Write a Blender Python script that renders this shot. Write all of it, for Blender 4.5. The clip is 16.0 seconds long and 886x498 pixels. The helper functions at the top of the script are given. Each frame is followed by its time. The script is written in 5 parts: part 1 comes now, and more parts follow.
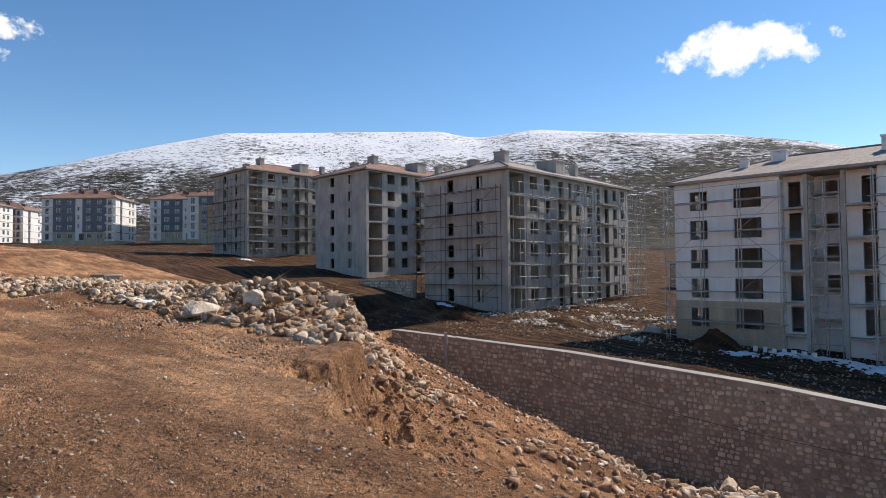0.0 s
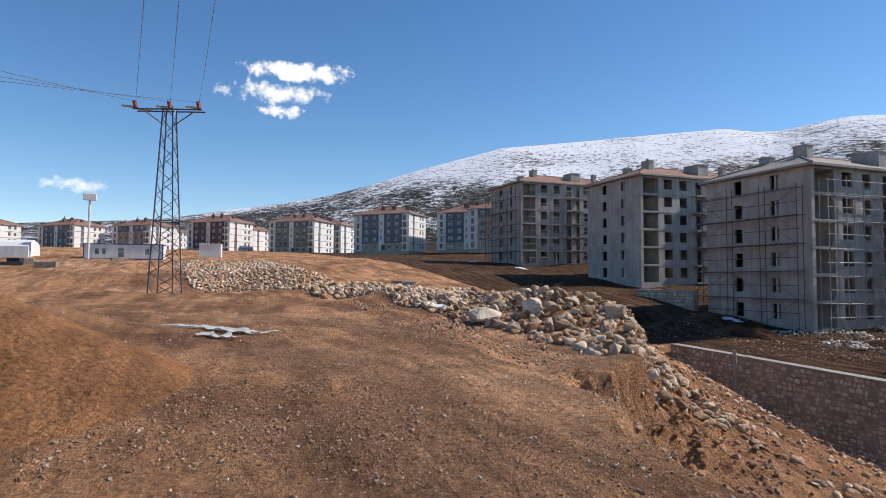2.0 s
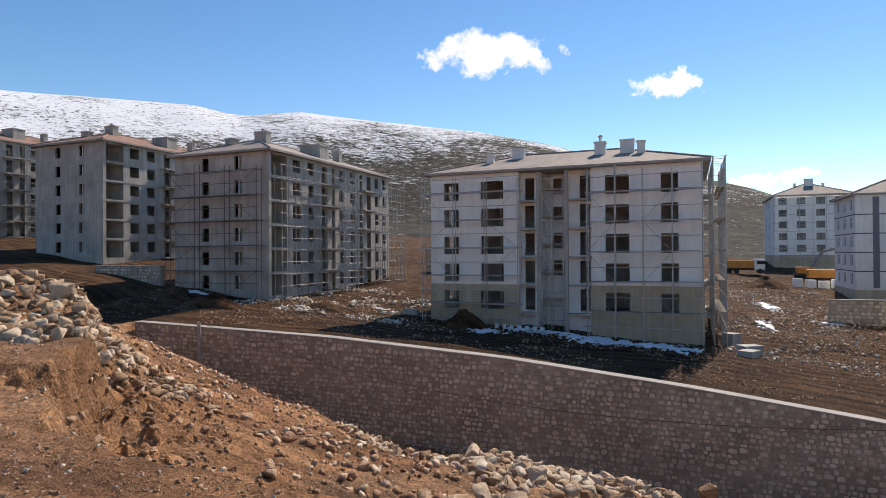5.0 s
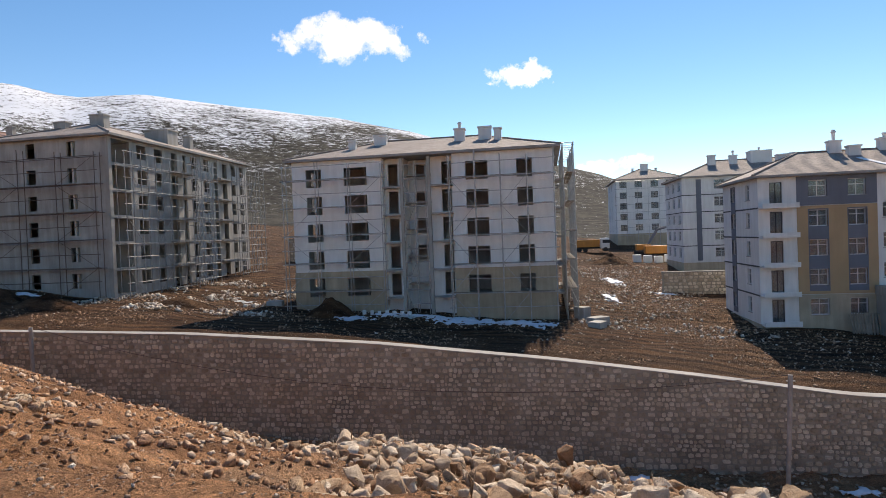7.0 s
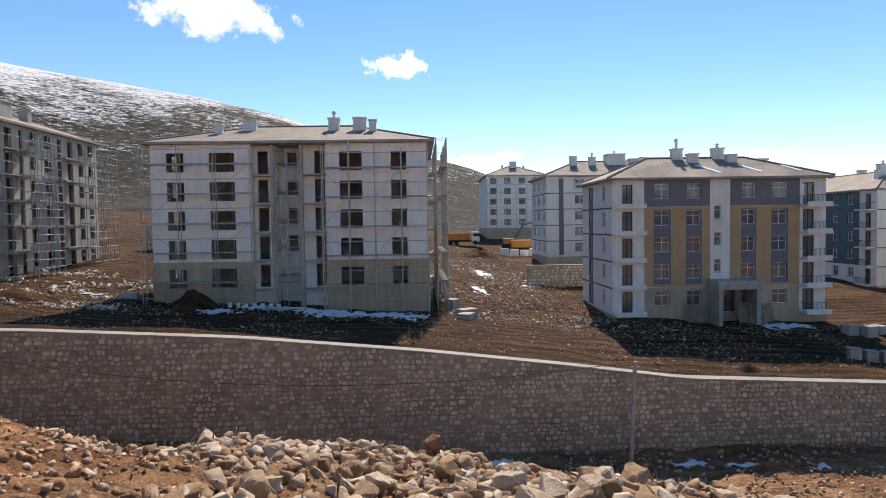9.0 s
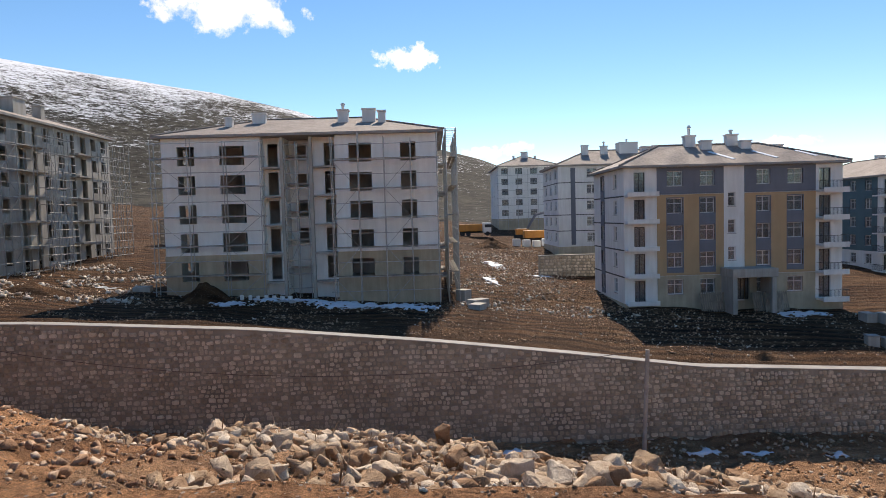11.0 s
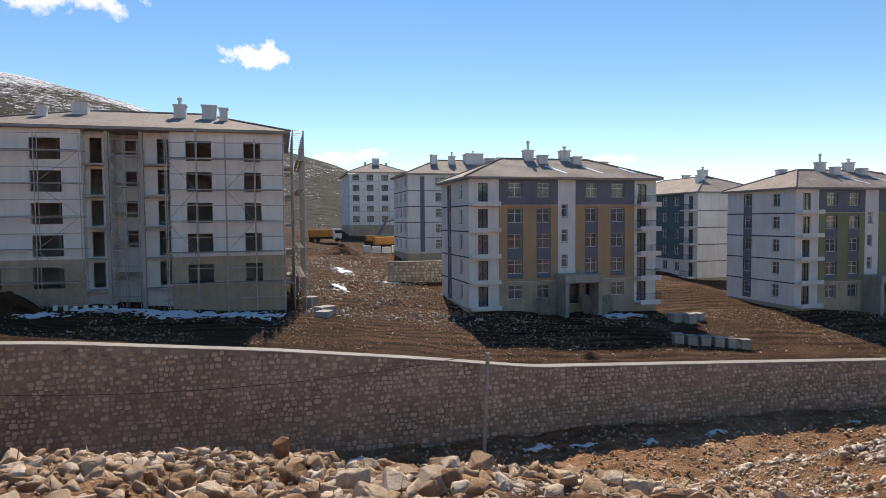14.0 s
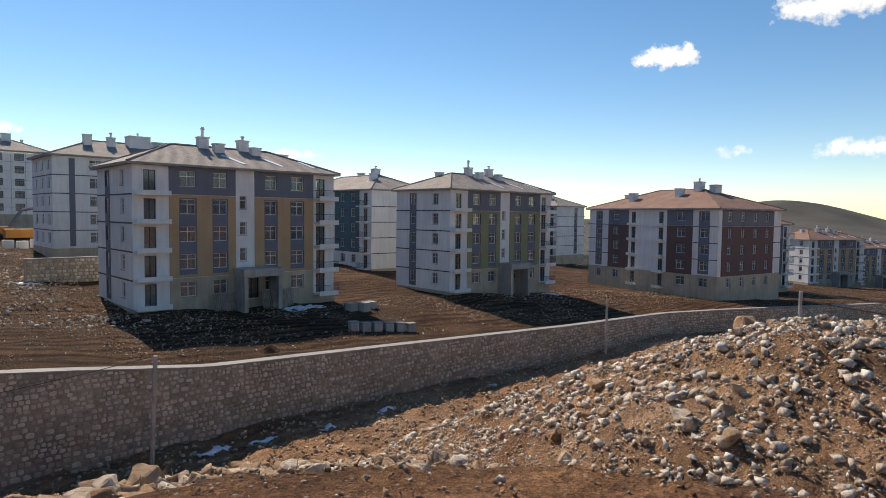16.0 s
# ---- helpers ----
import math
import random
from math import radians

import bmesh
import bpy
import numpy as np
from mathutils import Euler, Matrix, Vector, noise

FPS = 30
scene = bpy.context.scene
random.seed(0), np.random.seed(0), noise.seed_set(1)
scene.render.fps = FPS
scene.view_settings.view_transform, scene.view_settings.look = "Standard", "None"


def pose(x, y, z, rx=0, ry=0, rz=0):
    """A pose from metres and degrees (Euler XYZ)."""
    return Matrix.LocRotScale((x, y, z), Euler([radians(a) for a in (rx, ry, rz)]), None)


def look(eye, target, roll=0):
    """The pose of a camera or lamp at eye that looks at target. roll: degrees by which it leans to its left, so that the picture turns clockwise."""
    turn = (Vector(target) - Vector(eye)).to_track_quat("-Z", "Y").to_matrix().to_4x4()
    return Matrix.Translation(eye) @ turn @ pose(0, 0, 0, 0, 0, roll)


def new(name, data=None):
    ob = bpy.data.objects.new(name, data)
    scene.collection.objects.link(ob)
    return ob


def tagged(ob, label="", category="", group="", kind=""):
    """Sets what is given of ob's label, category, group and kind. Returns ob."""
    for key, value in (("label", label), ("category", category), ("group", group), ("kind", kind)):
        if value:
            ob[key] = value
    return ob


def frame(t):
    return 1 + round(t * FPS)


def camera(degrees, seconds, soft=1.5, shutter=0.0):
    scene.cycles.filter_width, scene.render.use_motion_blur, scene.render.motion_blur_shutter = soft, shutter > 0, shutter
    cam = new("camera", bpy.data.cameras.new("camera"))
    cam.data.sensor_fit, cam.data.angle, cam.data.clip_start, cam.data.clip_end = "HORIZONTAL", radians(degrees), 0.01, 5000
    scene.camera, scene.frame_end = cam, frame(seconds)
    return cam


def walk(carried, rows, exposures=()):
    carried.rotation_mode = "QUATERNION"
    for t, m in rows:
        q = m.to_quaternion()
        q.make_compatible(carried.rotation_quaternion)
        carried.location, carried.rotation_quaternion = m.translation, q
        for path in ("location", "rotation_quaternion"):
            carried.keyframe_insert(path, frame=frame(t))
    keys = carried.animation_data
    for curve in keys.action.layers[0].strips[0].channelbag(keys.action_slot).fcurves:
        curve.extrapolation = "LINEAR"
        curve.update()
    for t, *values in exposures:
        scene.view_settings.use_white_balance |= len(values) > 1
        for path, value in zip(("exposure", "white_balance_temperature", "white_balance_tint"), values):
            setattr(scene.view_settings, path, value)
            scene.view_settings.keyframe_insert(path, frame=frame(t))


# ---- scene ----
cam = camera(71.64, 16.0, soft=0.5)
# World axes: X along the site's building line, Y from the plateau towards the estate, Z up. Plateau ground at z = 0.
PATH = [
    (0.0, -0.000, 0.000, 1.500, 43.80, 1.93, 0.55),
    (0.5, -0.090, -0.063, 1.506, 50.95, 2.56, -0.10),
    (1.0, -0.110, -0.127, 1.514, 59.02, 2.51, -0.34),
    (1.5, -0.158, -0.202, 1.518, 67.36, 2.94, -0.15),
    (2.0, -0.092, -0.183, 1.531, 68.67, 2.81, -0.26),
    (2.5, -0.082, -0.115, 1.513, 61.80, 2.77, -0.14),
    (3.0, -0.062, -0.023, 1.526, 51.72, 2.24, 0.22),
    (3.5, -0.005, 0.014, 1.517, 45.92, 1.93, 0.11),
    (4.0, 0.009, 0.064, 1.488, 40.09, 0.52, 0.75),
    (4.5, 0.108, 0.104, 1.521, 32.66, 0.60, 2.03),
    (5.0, -0.004, 0.091, 1.513, 21.96, 0.37, 0.42),
    (7.5, 0.046, -0.015, 1.399, 7.43, -1.30, 1.95),
    (8.0, 0.035, 0.007, 1.429, 3.52, -1.49, 1.04),
    (8.5, 0.010, 0.000, 1.416, -1.36, -1.27, 0.64),
    (9.0, 0.113, -0.136, 1.555, -2.27, -2.27, 0.91),
    (11.5, 0.322, 0.049, 1.358, -0.34, -2.98, 1.91),
    (12.0, 0.289, 0.071, 1.345, 0.41, -3.02, 2.03),
    (12.5, 0.340, 0.122, 1.356, -3.68, -3.61, 0.54),
    (13.0, 0.369, 0.072, 1.375, -4.05, -3.07, 1.40),
    (13.5, 0.497, 0.071, 1.395, -8.46, -2.98, 1.68),
    (14.0, 0.694, 0.087, 1.396, -14.82, -2.64, 0.47),
    (14.5, 0.719, -0.015, 1.400, -18.90, -0.72, 0.15),
    (15.0, 0.767, -0.037, 1.336, -25.85, -1.23, -0.26),
    (15.5, 0.897, -0.013, 1.294, -36.11, -2.01, -0.07),
    (16.0, 0.888, 0.038, 1.273, -43.87, -3.12, -0.68),
]
walk(cam, [(t, pose(x, y, z, 90 + pitch, roll, yaw)) for t, x, y, z, yaw, pitch, roll in PATH], [
    (0.0, 0.42, 7100, 12), (1.5, 0.28, 6700, 12), (2.0, 0.28, 6700, 12), (3.2, 0.38, 7000, 12), (5.0, 0.44, 7350, 13), (9.0, 0.54, 7500, 13), (14.5, 0.34, 7500, 12), (16.0, 0.27, 7400, 11)])

# ---------------------------------------------------------------- light
SUN_EL, SUN_AZ = 43.0, 11.0          # degrees above the horizon; degrees from +Y towards +X
world = bpy.data.worlds.new("sky")
scene.world = world
world.use_nodes = True
wn = world.node_tree.nodes
sky = wn.new("ShaderNodeTexSky")
sky.sky_type, sky.sun_disc = "NISHITA", False
sky.sun_elevation, sky.sun_rotation = radians(SUN_EL), radians(SUN_AZ)
sky.altitude, sky.air_density, sky.dust_density, sky.ozone_density = 1400, 1.0, 0.05, 1.6
hsv = wn.new("ShaderNodeHueSaturation")
hsv.inputs["Saturation"].default_value = 1.25
world.node_tree.links.new(sky.outputs[0], hsv.inputs["Color"])
world.node_tree.links.new(hsv.outputs[0], wn["Background"].inputs[0])
wn["Background"].inputs[1].default_value = 0.122
sun = new("sun", bpy.data.lights.new("sun", "SUN"))
sun.data.energy, sun.data.angle, sun.data.color = 4.3, radians(0.53), (1.0, 0.94, 0.86)
_se, _sa = radians(SUN_EL), radians(SUN_AZ)
sun.matrix_world = look((0, 0, 60), (-math.sin(_sa) * math.cos(_se), -math.cos(_sa) * math.cos(_se), 60 - math.sin(_se)))

# ---------------------------------------------------------------- materials
def mat(name, rough=0.85, metal=0.0):
    m = bpy.data.materials.new(name)
    m.use_nodes = True
    b = m.node_tree.nodes["Principled BSDF"]
    b.inputs["Roughness"].default_value, b.inputs["Metallic"].default_value = rough, metal
    if rough >= 0.9:
        b.inputs["Specular IOR Level"].default_value = 0.12      # dusty, no sheen
    return m, m.node_tree.nodes, m.node_tree.links, b


def nz(nodes, links, scale, detail=4, src=None, rough=0.55, stretch=None):
    if src is None:
        src = nodes.new("ShaderNodeTexCoord").outputs["Object"]
    if stretch:
        mp = nodes.new("ShaderNodeMapping")
        mp.inputs["Scale"].default_value = stretch
        links.new(src, mp.inputs[0])
        src = mp.outputs[0]
    n = nodes.new("ShaderNodeTexNoise")
    n.inputs["Scale"].default_value, n.inputs["Detail"].default_value, n.inputs["Roughness"].default_value = scale, detail, rough
    links.new(src, n.inputs["Vector"])
    return n.outputs["Fac"]


def ramp(nodes, links, fac, stops):
    r = nodes.new("ShaderNodeValToRGB")
    while len(r.color_ramp.elements) < len(stops):
        r.color_ramp.elements.new(0.5)
    for e, (p, c) in zip(r.color_ramp.elements, stops):
        e.position, e.color = p, (*c, 1) if len(c) == 3 else c
    links.new(fac, r.inputs[0])
    return r.outputs[0]


def mix(nodes, links, fac, a, b, mode="MIX"):
    m = nodes.new("ShaderNodeMix")
    m.data_type, m.blend_type = "RGBA", mode
    for val, i in ((fac, 0), (a, 6), (b, 7)):
        if isinstance(val, (int, float)):
            m.inputs[i].default_value = val
        elif isinstance(val, tuple):
            m.inputs[i].default_value = (*val, 1)
        else:
            links.new(val, m.inputs[i])
    return m.outputs[2]


def bump(nodes, links, bsdf, height, strength, dist):
    b = nodes.new("ShaderNodeBump")
    b.inputs["Strength"].default_value, b.inputs["Distance"].default_value = strength, dist
    links.new(height, b.inputs["Height"])
    links.new(b.outputs[0], bsdf.inputs["Normal"])


def world_pos(nodes):
    return nodes.new("ShaderNodeNewGeometry").outputs["Position"]


def plain(name, col, var=0.25, scale=0.6, rough=0.85, metal=0.0, grime=None, bumps=0.25, fine=14.0):
    """A painted or bare surface: two scales of tone, vertical streaks, fine relief."""
    m, n, l, b = mat(name, rough, metal)
    p = world_pos(n)
    dark = tuple(c * (1 - var) for c in col)
    light = tuple(min(1, c * (1 + var * 0.5)) for c in col)
    big = ramp(n, l, nz(n, l, scale, 5, p), [(0.3, dark), (0.7, light)])
    streak = ramp(n, l, nz(n, l, 1.2, 4, p, stretch=(1.6, 1.6, 0.18)), [(0.42, (0.78, 0.77, 0.75)), (0.62, (1, 1, 1))])
    c = mix(n, l, 0.5 if grime is None else grime, big, streak, "MULTIPLY")
    f = nz(n, l, fine, 5, p)
    c = mix(n, l, 0.3, c, ramp(n, l, f, [(0.3, (0.8, 0.8, 0.8)), (0.7, (1, 1, 1))]), "MULTIPLY")
    l.new(c, b.inputs["Base Color"])
    if bumps:
        bump(n, l, b, f, bumps, 0.02)
    return m


def soil_material(name="soil", tone=(1, 1, 1), crust=0.75, ruts=0.0):
    """Trodden earth: pale dust, darker rough crust in patches, grit, crumbs and pale chips."""
    m, n, l, b = mat(name, 0.95)
    p = world_pos(n)
    base = ramp(n, l, nz(n, l, 0.09, 6, p), [(0.3, (0.34, 0.17, 0.088)), (0.5, (0.46, 0.255, 0.14)), (0.72, (0.60, 0.365, 0.22))])
    mid = ramp(n, l, nz(n, l, 0.9, 6, p, 0.65), [(0.34, (0.62, 0.58, 0.55)), (0.6, (1.06, 1.04, 1.0))])
    c = mix(n, l, 0.6, base, mid, "MULTIPLY")
    # the crust: broken patches with ragged rims, drawn out along the lorries' way
    patch = nz(n, l, 0.26, 9, p, 0.68, stretch=(0.55, 1.35, 1))
    c = mix(n, l, crust, c, ramp(n, l, patch, [(0.44, (1.22, 1.16, 1.08)), (0.52, (0.72, 0.66, 0.62)), (0.64, (0.50, 0.45, 0.42))]), "MULTIPLY")
    tracks = ramp(n, l, nz(n, l, 0.8, 5, p, stretch=(0.22, 1.9, 1)), [(0.42, (0.45, 0.42, 0.40)), (0.54, (1.05, 1.03, 1))])
    c = mix(n, l, 0.5, c, tracks, "MULTIPLY")
    if ruts:
        w = n.new("ShaderNodeTexWave")
        w.wave_type, w.bands_direction = "BANDS", "Y"
        w.inputs["Scale"].default_value, w.inputs["Distortion"].default_value, w.inputs["Detail"].default_value, w.inputs["Detail Scale"].default_value = 0.2, 9.0, 6, 0.5
        l.new(p, w.inputs[0])
        where = ramp(n, l, nz(n, l, 0.11, 4, p, stretch=(0.5, 1.2, 1)), [(0.38, (0, 0, 0)), (0.52, (ruts, ruts, ruts))])
        c = mix(n, l, where, c, ramp(n, l, w.outputs["Fac"], [(0.2, (0.38, 0.34, 0.32)), (0.5, (1, 1, 1)), (0.8, (1.3, 1.25, 1.2))]), "MULTIPLY")
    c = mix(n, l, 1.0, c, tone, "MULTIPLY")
    grit = nz(n, l, 13, 7, p, 0.8)
    c = mix(n, l, 0.85, c, ramp(n, l, grit, [(0.36, (0.36, 0.33, 0.31)), (0.5, (1, 1, 1)), (0.68, (1.5, 1.47, 1.42))]), "MULTIPLY")
    speck = nz(n, l, 55, 4, p, 0.8)
    c = mix(n, l, 0.7, c, ramp(n, l, speck, [(0.34, (0.5, 0.47, 0.44)), (0.52, (1, 1, 1)), (0.70, (1.7, 1.68, 1.62))]), "MULTIPLY")
    chips = n.new("ShaderNodeTexVoronoi")
    chips.inputs["Scale"].default_value = 11
    l.new(p, chips.inputs["Vector"])
    c = mix(n, l, ramp(n, l, chips.outputs["Distance"], [(0.10, (0.85, 0.85, 0.85)), (0.16, (0, 0, 0))]), c, (0.60, 0.50, 0.40))
    l.new(c, b.inputs["Base Color"])
    add = n.new("ShaderNodeMath")
    add.operation = "MULTIPLY_ADD"
    l.new(nz(n, l, 3.0, 6, p, 0.7), add.inputs[0])
    add.inputs[1].default_value = 2.2
    l.new(grit, add.inputs[2])
    bump(n, l, b, add.outputs[0], 1.0, 0.22)
    return m


def hill_material():
    m, n, l, b = mat("hillside", 0.95)
    p = world_pos(n)
    grass = ramp(n, l, nz(n, l, 0.012, 6, p), [(0.35, (0.030, 0.028, 0.023)), (0.65, (0.056, 0.051, 0.040))])
    grass = mix(n, l, 0.9, grass, ramp(n, l, nz(n, l, 0.12, 6, p, 0.7), [(0.42, (0.3, 0.3, 0.3)), (0.58, (1.25, 1.22, 1.2))]), "MULTIPLY")
    sep = n.new("ShaderNodeSeparateXYZ")
    l.new(p, sep.inputs[0])
    # snow lies thick high up and breaks into streaks lower down
    hgt = n.new("ShaderNodeMapRange")
    hgt.inputs[1].default_value, hgt.inputs[2].default_value, hgt.inputs[3].default_value, hgt.inputs[4].default_value = 30, 235, -0.125, 0.03
    l.new(sep.outputs[2], hgt.inputs[0])
    side = n.new("ShaderNodeMapRange")
    side.inputs[1].default_value, side.inputs[2].default_value, side.inputs[3].default_value, side.inputs[4].default_value = -620, -250, 0.03, -0.025
    l.new(sep.outputs[0], side.inputs[0])
    s = nz(n, l, 0.15, 8, p, 0.9, stretch=(0.6, 0.6, 2.2))
    big = nz(n, l, 0.008, 3, p)
    def add2(a, c, k=1.0):
        q = n.new("ShaderNodeMath")
        q.operation = "MULTIPLY_ADD"
        l.new(c, q.inputs[0])
        q.inputs[1].default_value = k
        l.new(a, q.inputs[2])
        return q.outputs[0]
    t = add2(add2(add2(s, hgt.outputs[0]), side.outputs[0]), big, 0.35)
    snow = ramp(n, l, t, [(0.625, (0, 0, 0)), (0.67, (1, 1, 1))])
    # low thorn bushes standing out of the snow
    bush = n.new("ShaderNodeTexVoronoi")
    bush.inputs["Scale"].default_value = 0.13
    l.new(p, bush.inputs["Vector"])
    snow = mix(n, l, 1.0, snow, ramp(n, l, add2(bush.outputs["Distance"], nz(n, l, 0.03, 4, p), 0.55), [(0.43, (0.05, 0.05, 0.05)), (0.55, (1, 1, 1))]), "MULTIPLY")
    c = mix(n, l, snow, grass, (0.74, 0.76, 0.80))
    l.new(c, b.inputs["Base Color"])
    bump(n, l, b, s, 0.5, 2.0)
    return m


def rock_material(name, dark, mid, light, stain=(0.52, 0.40, 0.32)):
    m, n, l, b = mat(name, 0.92)
    p = world_pos(n)
    isl = n.new("ShaderNodeNewGeometry").outputs["Random Per Island"]
    c = ramp(n, l, isl, [(0.0, dark), (0.45, mid), (1.0, light)])
    c = mix(n, l, 0.65, c, ramp(n, l, nz(n, l, 2.2, 6, p, 0.65), [(0.32, stain), (0.58, (1.08, 1.06, 1.02))]), "MULTIPLY")
    f = nz(n, l, 11, 6, p, 0.7)
    c = mix(n, l, 0.4, c, ramp(n, l, f, [(0.3, (0.65, 0.62, 0.6)), (0.65, (1.1, 1.1, 1.1))]), "MULTIPLY")
    l.new(c, b.inputs["Base Color"])
    bump(n, l, b, f, 0.9, 0.09)
    return m


def roof_material(name, a, c2):
    m, n, l, b = mat(name, 0.85)
    p = world_pos(n)
    c = ramp(n, l, nz(n, l, 0.5, 5, p), [(0.3, a), (0.7, c2)])
    c = mix(n, l, 0.6, c, ramp(n, l, nz(n, l, 4.5, 3, p, 0.9), [(0.38, (0.4, 0.38, 0.37)), (0.62, (1.35, 1.3, 1.27))]), "MULTIPLY")
    w = n.new("ShaderNodeTexWave")
    w.wave_type, w.bands_direction = "BANDS", "Z"
    w.inputs["Scale"].default_value, w.inputs["Distortion"].default_value, w.inputs["Detail"].default_value = 2.4, 0.6, 2
    l.new(p, w.inputs[0])
    c = mix(n, l, 0.2, c, ramp(n, l, w.outputs["Fac"], [(0.1, (0.45, 0.43, 0.42)), (0.35, (1, 1, 1))]), "MULTIPLY")
    l.new(c, b.inputs["Base Color"])
    bump(n, l, b, w.outputs["Fac"], 0.6, 0.06)
    return m


def glass_material(name="window_glass"):
    m, n, l, b = mat(name, 0.05)
    b.inputs["Base Color"].default_value = (0.62, 0.68, 0.72, 1)
    b.inputs["Transmission Weight"].default_value = 0.9
    b.inputs["IOR"].default_value = 1.45
    return m


WALL_STONE = (0.34, 0.285, 0.225), (0.52, 0.445, 0.355), (0.72, 0.65, 0.545), (0.70, 0.64, 0.56)
M = {
    "soil": soil_material("soil", (1.36, 1.40, 1.45), 0.85),
    "dry_soil": soil_material("dry_orange_soil", (1.62, 1.46, 1.26), 0.15),
    "crushed": soil_material("crushed_limestone_soil", (1.28, 1.44, 1.62), 0.6),
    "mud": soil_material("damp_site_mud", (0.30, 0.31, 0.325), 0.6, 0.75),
    "hill": hill_material(),
    "rock": rock_material("limestone_rubble", (0.35, 0.215, 0.13), (0.52, 0.375, 0.25), (0.74, 0.64, 0.52)),
    "slope_rock": rock_material("earthy_limestone", (0.38, 0.20, 0.115), (0.52, 0.325, 0.205), (0.72, 0.58, 0.45)),
    "pale_rock": rock_material("tipped_limestone", (0.46, 0.35, 0.26), (0.64, 0.54, 0.445), (0.86, 0.80, 0.72), (0.66, 0.55, 0.46)),
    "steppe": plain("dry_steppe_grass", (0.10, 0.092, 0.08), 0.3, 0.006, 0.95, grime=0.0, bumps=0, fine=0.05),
    "clod": rock_material("soil_clods", (0.30, 0.18, 0.11), (0.46, 0.30, 0.20), (0.62, 0.44, 0.32)),
    "pebble": rock_material("pebbles", (0.40, 0.30, 0.22), (0.62, 0.52, 0.43), (0.84, 0.80, 0.74), (0.72, 0.62, 0.54)),
    "masonry": rock_material("wall_stone", *WALL_STONE),
    "mortar": plain("mortar", (0.38, 0.335, 0.28), 0.35, 0.35, 0.95, bumps=0.6, fine=8),
    "coping": plain("concrete_coping", (0.33, 0.31, 0.29), 0.2, 0.5),
    "concrete": plain("bare_concrete", (0.44, 0.41, 0.37), 0.22, 0.45, grime=0.8),
    "inner": plain("raw_interior", (0.62, 0.59, 0.545), 0.3, 0.5),
    "white": plain("white_render", (0.78, 0.765, 0.735), 0.10, 0.3, grime=0.4, bumps=0.1),
    "board": plain("insulation_board", (0.86, 0.845, 0.81), 0.06, 0.8, grime=0.3, bumps=0.15),
    "base_stone": plain("beige_plinth_render", (0.50, 0.42, 0.305), 0.18, 0.5, grime=0.6),
    "ochre": plain("ochre_render", (0.47, 0.315, 0.175), 0.10, 0.3, grime=0.25, bumps=0.1),
    "slate": plain("slate_grey_render", (0.165, 0.175, 0.205), 0.12, 0.3, grime=0.25, bumps=0.1),
    "green": plain("olive_green_render", (0.265, 0.265, 0.14), 0.10, 0.3, grime=0.25, bumps=0.1),
    "maroon": plain("red_brown_render", (0.145, 0.088, 0.08), 0.10, 0.3, grime=0.25, bumps=0.1),
    "teal": plain("blue_green_render", (0.085, 0.15, 0.17), 0.10, 0.3, grime=0.25, bumps=0.1),
    "band": plain("dark_floor_band", (0.10, 0.095, 0.095), 0.15, 0.5),
    "roof": roof_material("weathered_roof_tiles", (0.25, 0.205, 0.18), (0.35, 0.30, 0.265)),
    "roof_red": roof_material("red_roof_tiles", (0.215, 0.115, 0.08), (0.31, 0.18, 0.13)),
    "glass": glass_material(),
    "frame": plain("window_frame_plastic", (0.72, 0.71, 0.70), 0.05, 1.0, 0.5, bumps=0),
    "frame_dark": plain("dark_window_frame", (0.05, 0.05, 0.055), 0.1, 1.0, 0.5, bumps=0),
    "steel": plain("galvanised_tube", (0.50, 0.49, 0.475), 0.3, 3.0, 0.45, 0.6, bumps=0),
    "tube": plain("dull_scaffold_tube", (0.40, 0.385, 0.36), 0.35, 3.0, 0.65, 0.15, bumps=0),
    "rust": plain("rusty_tube", (0.17, 0.12, 0.10), 0.3, 3.0, 0.7, 0.2, bumps=0),
    "plank": plain("scaffold_plank", (0.34, 0.29, 0.23), 0.35, 1.2, 0.9),
    "orange": plain("orange_truck_paint", (0.55, 0.22, 0.03), 0.15, 0.8, 0.5, bumps=0),
    "black": plain("black_rubber", (0.025, 0.025, 0.027), 0.2, 1.0, 0.8, bumps=0),
    "blue": plain("blue_trim", (0.05, 0.09, 0.22), 0.1, 1.0, 0.5, bumps=0),
    "red": plain("red_insulator", (0.25, 0.035, 0.03), 0.2, 1.0, 0.4, bumps=0),
    "sheet": plain("white_plastic_sheet", (0.82, 0.82, 0.80), 0.1, 1.5, 0.5, bumps=0.4, fine=4),
    "snow": plain("old_snow", (0.80, 0.83, 0.88), 0.12, 0.8, 0.6, grime=0.2, bumps=0.6, fine=5),
}

# ---------------------------------------------------------------- mesh helpers
def obj(name, bm, material, parent=None, label="", smooth=False):
    me = bpy.data.meshes.new(name)
    bm.to_mesh(me)
    bm.free()
    for mm in (material if isinstance(material, (list, tuple)) else [material]):
        me.materials.append(mm)
    if smooth:
        me.shade_smooth()
    ob = new(name, me)
    if parent:
        ob.parent = parent
    if label:
        tagged(ob, label)
    return ob


def part(name, bm, material, parent, label=""):
    return obj(name, bm, material, parent, label)


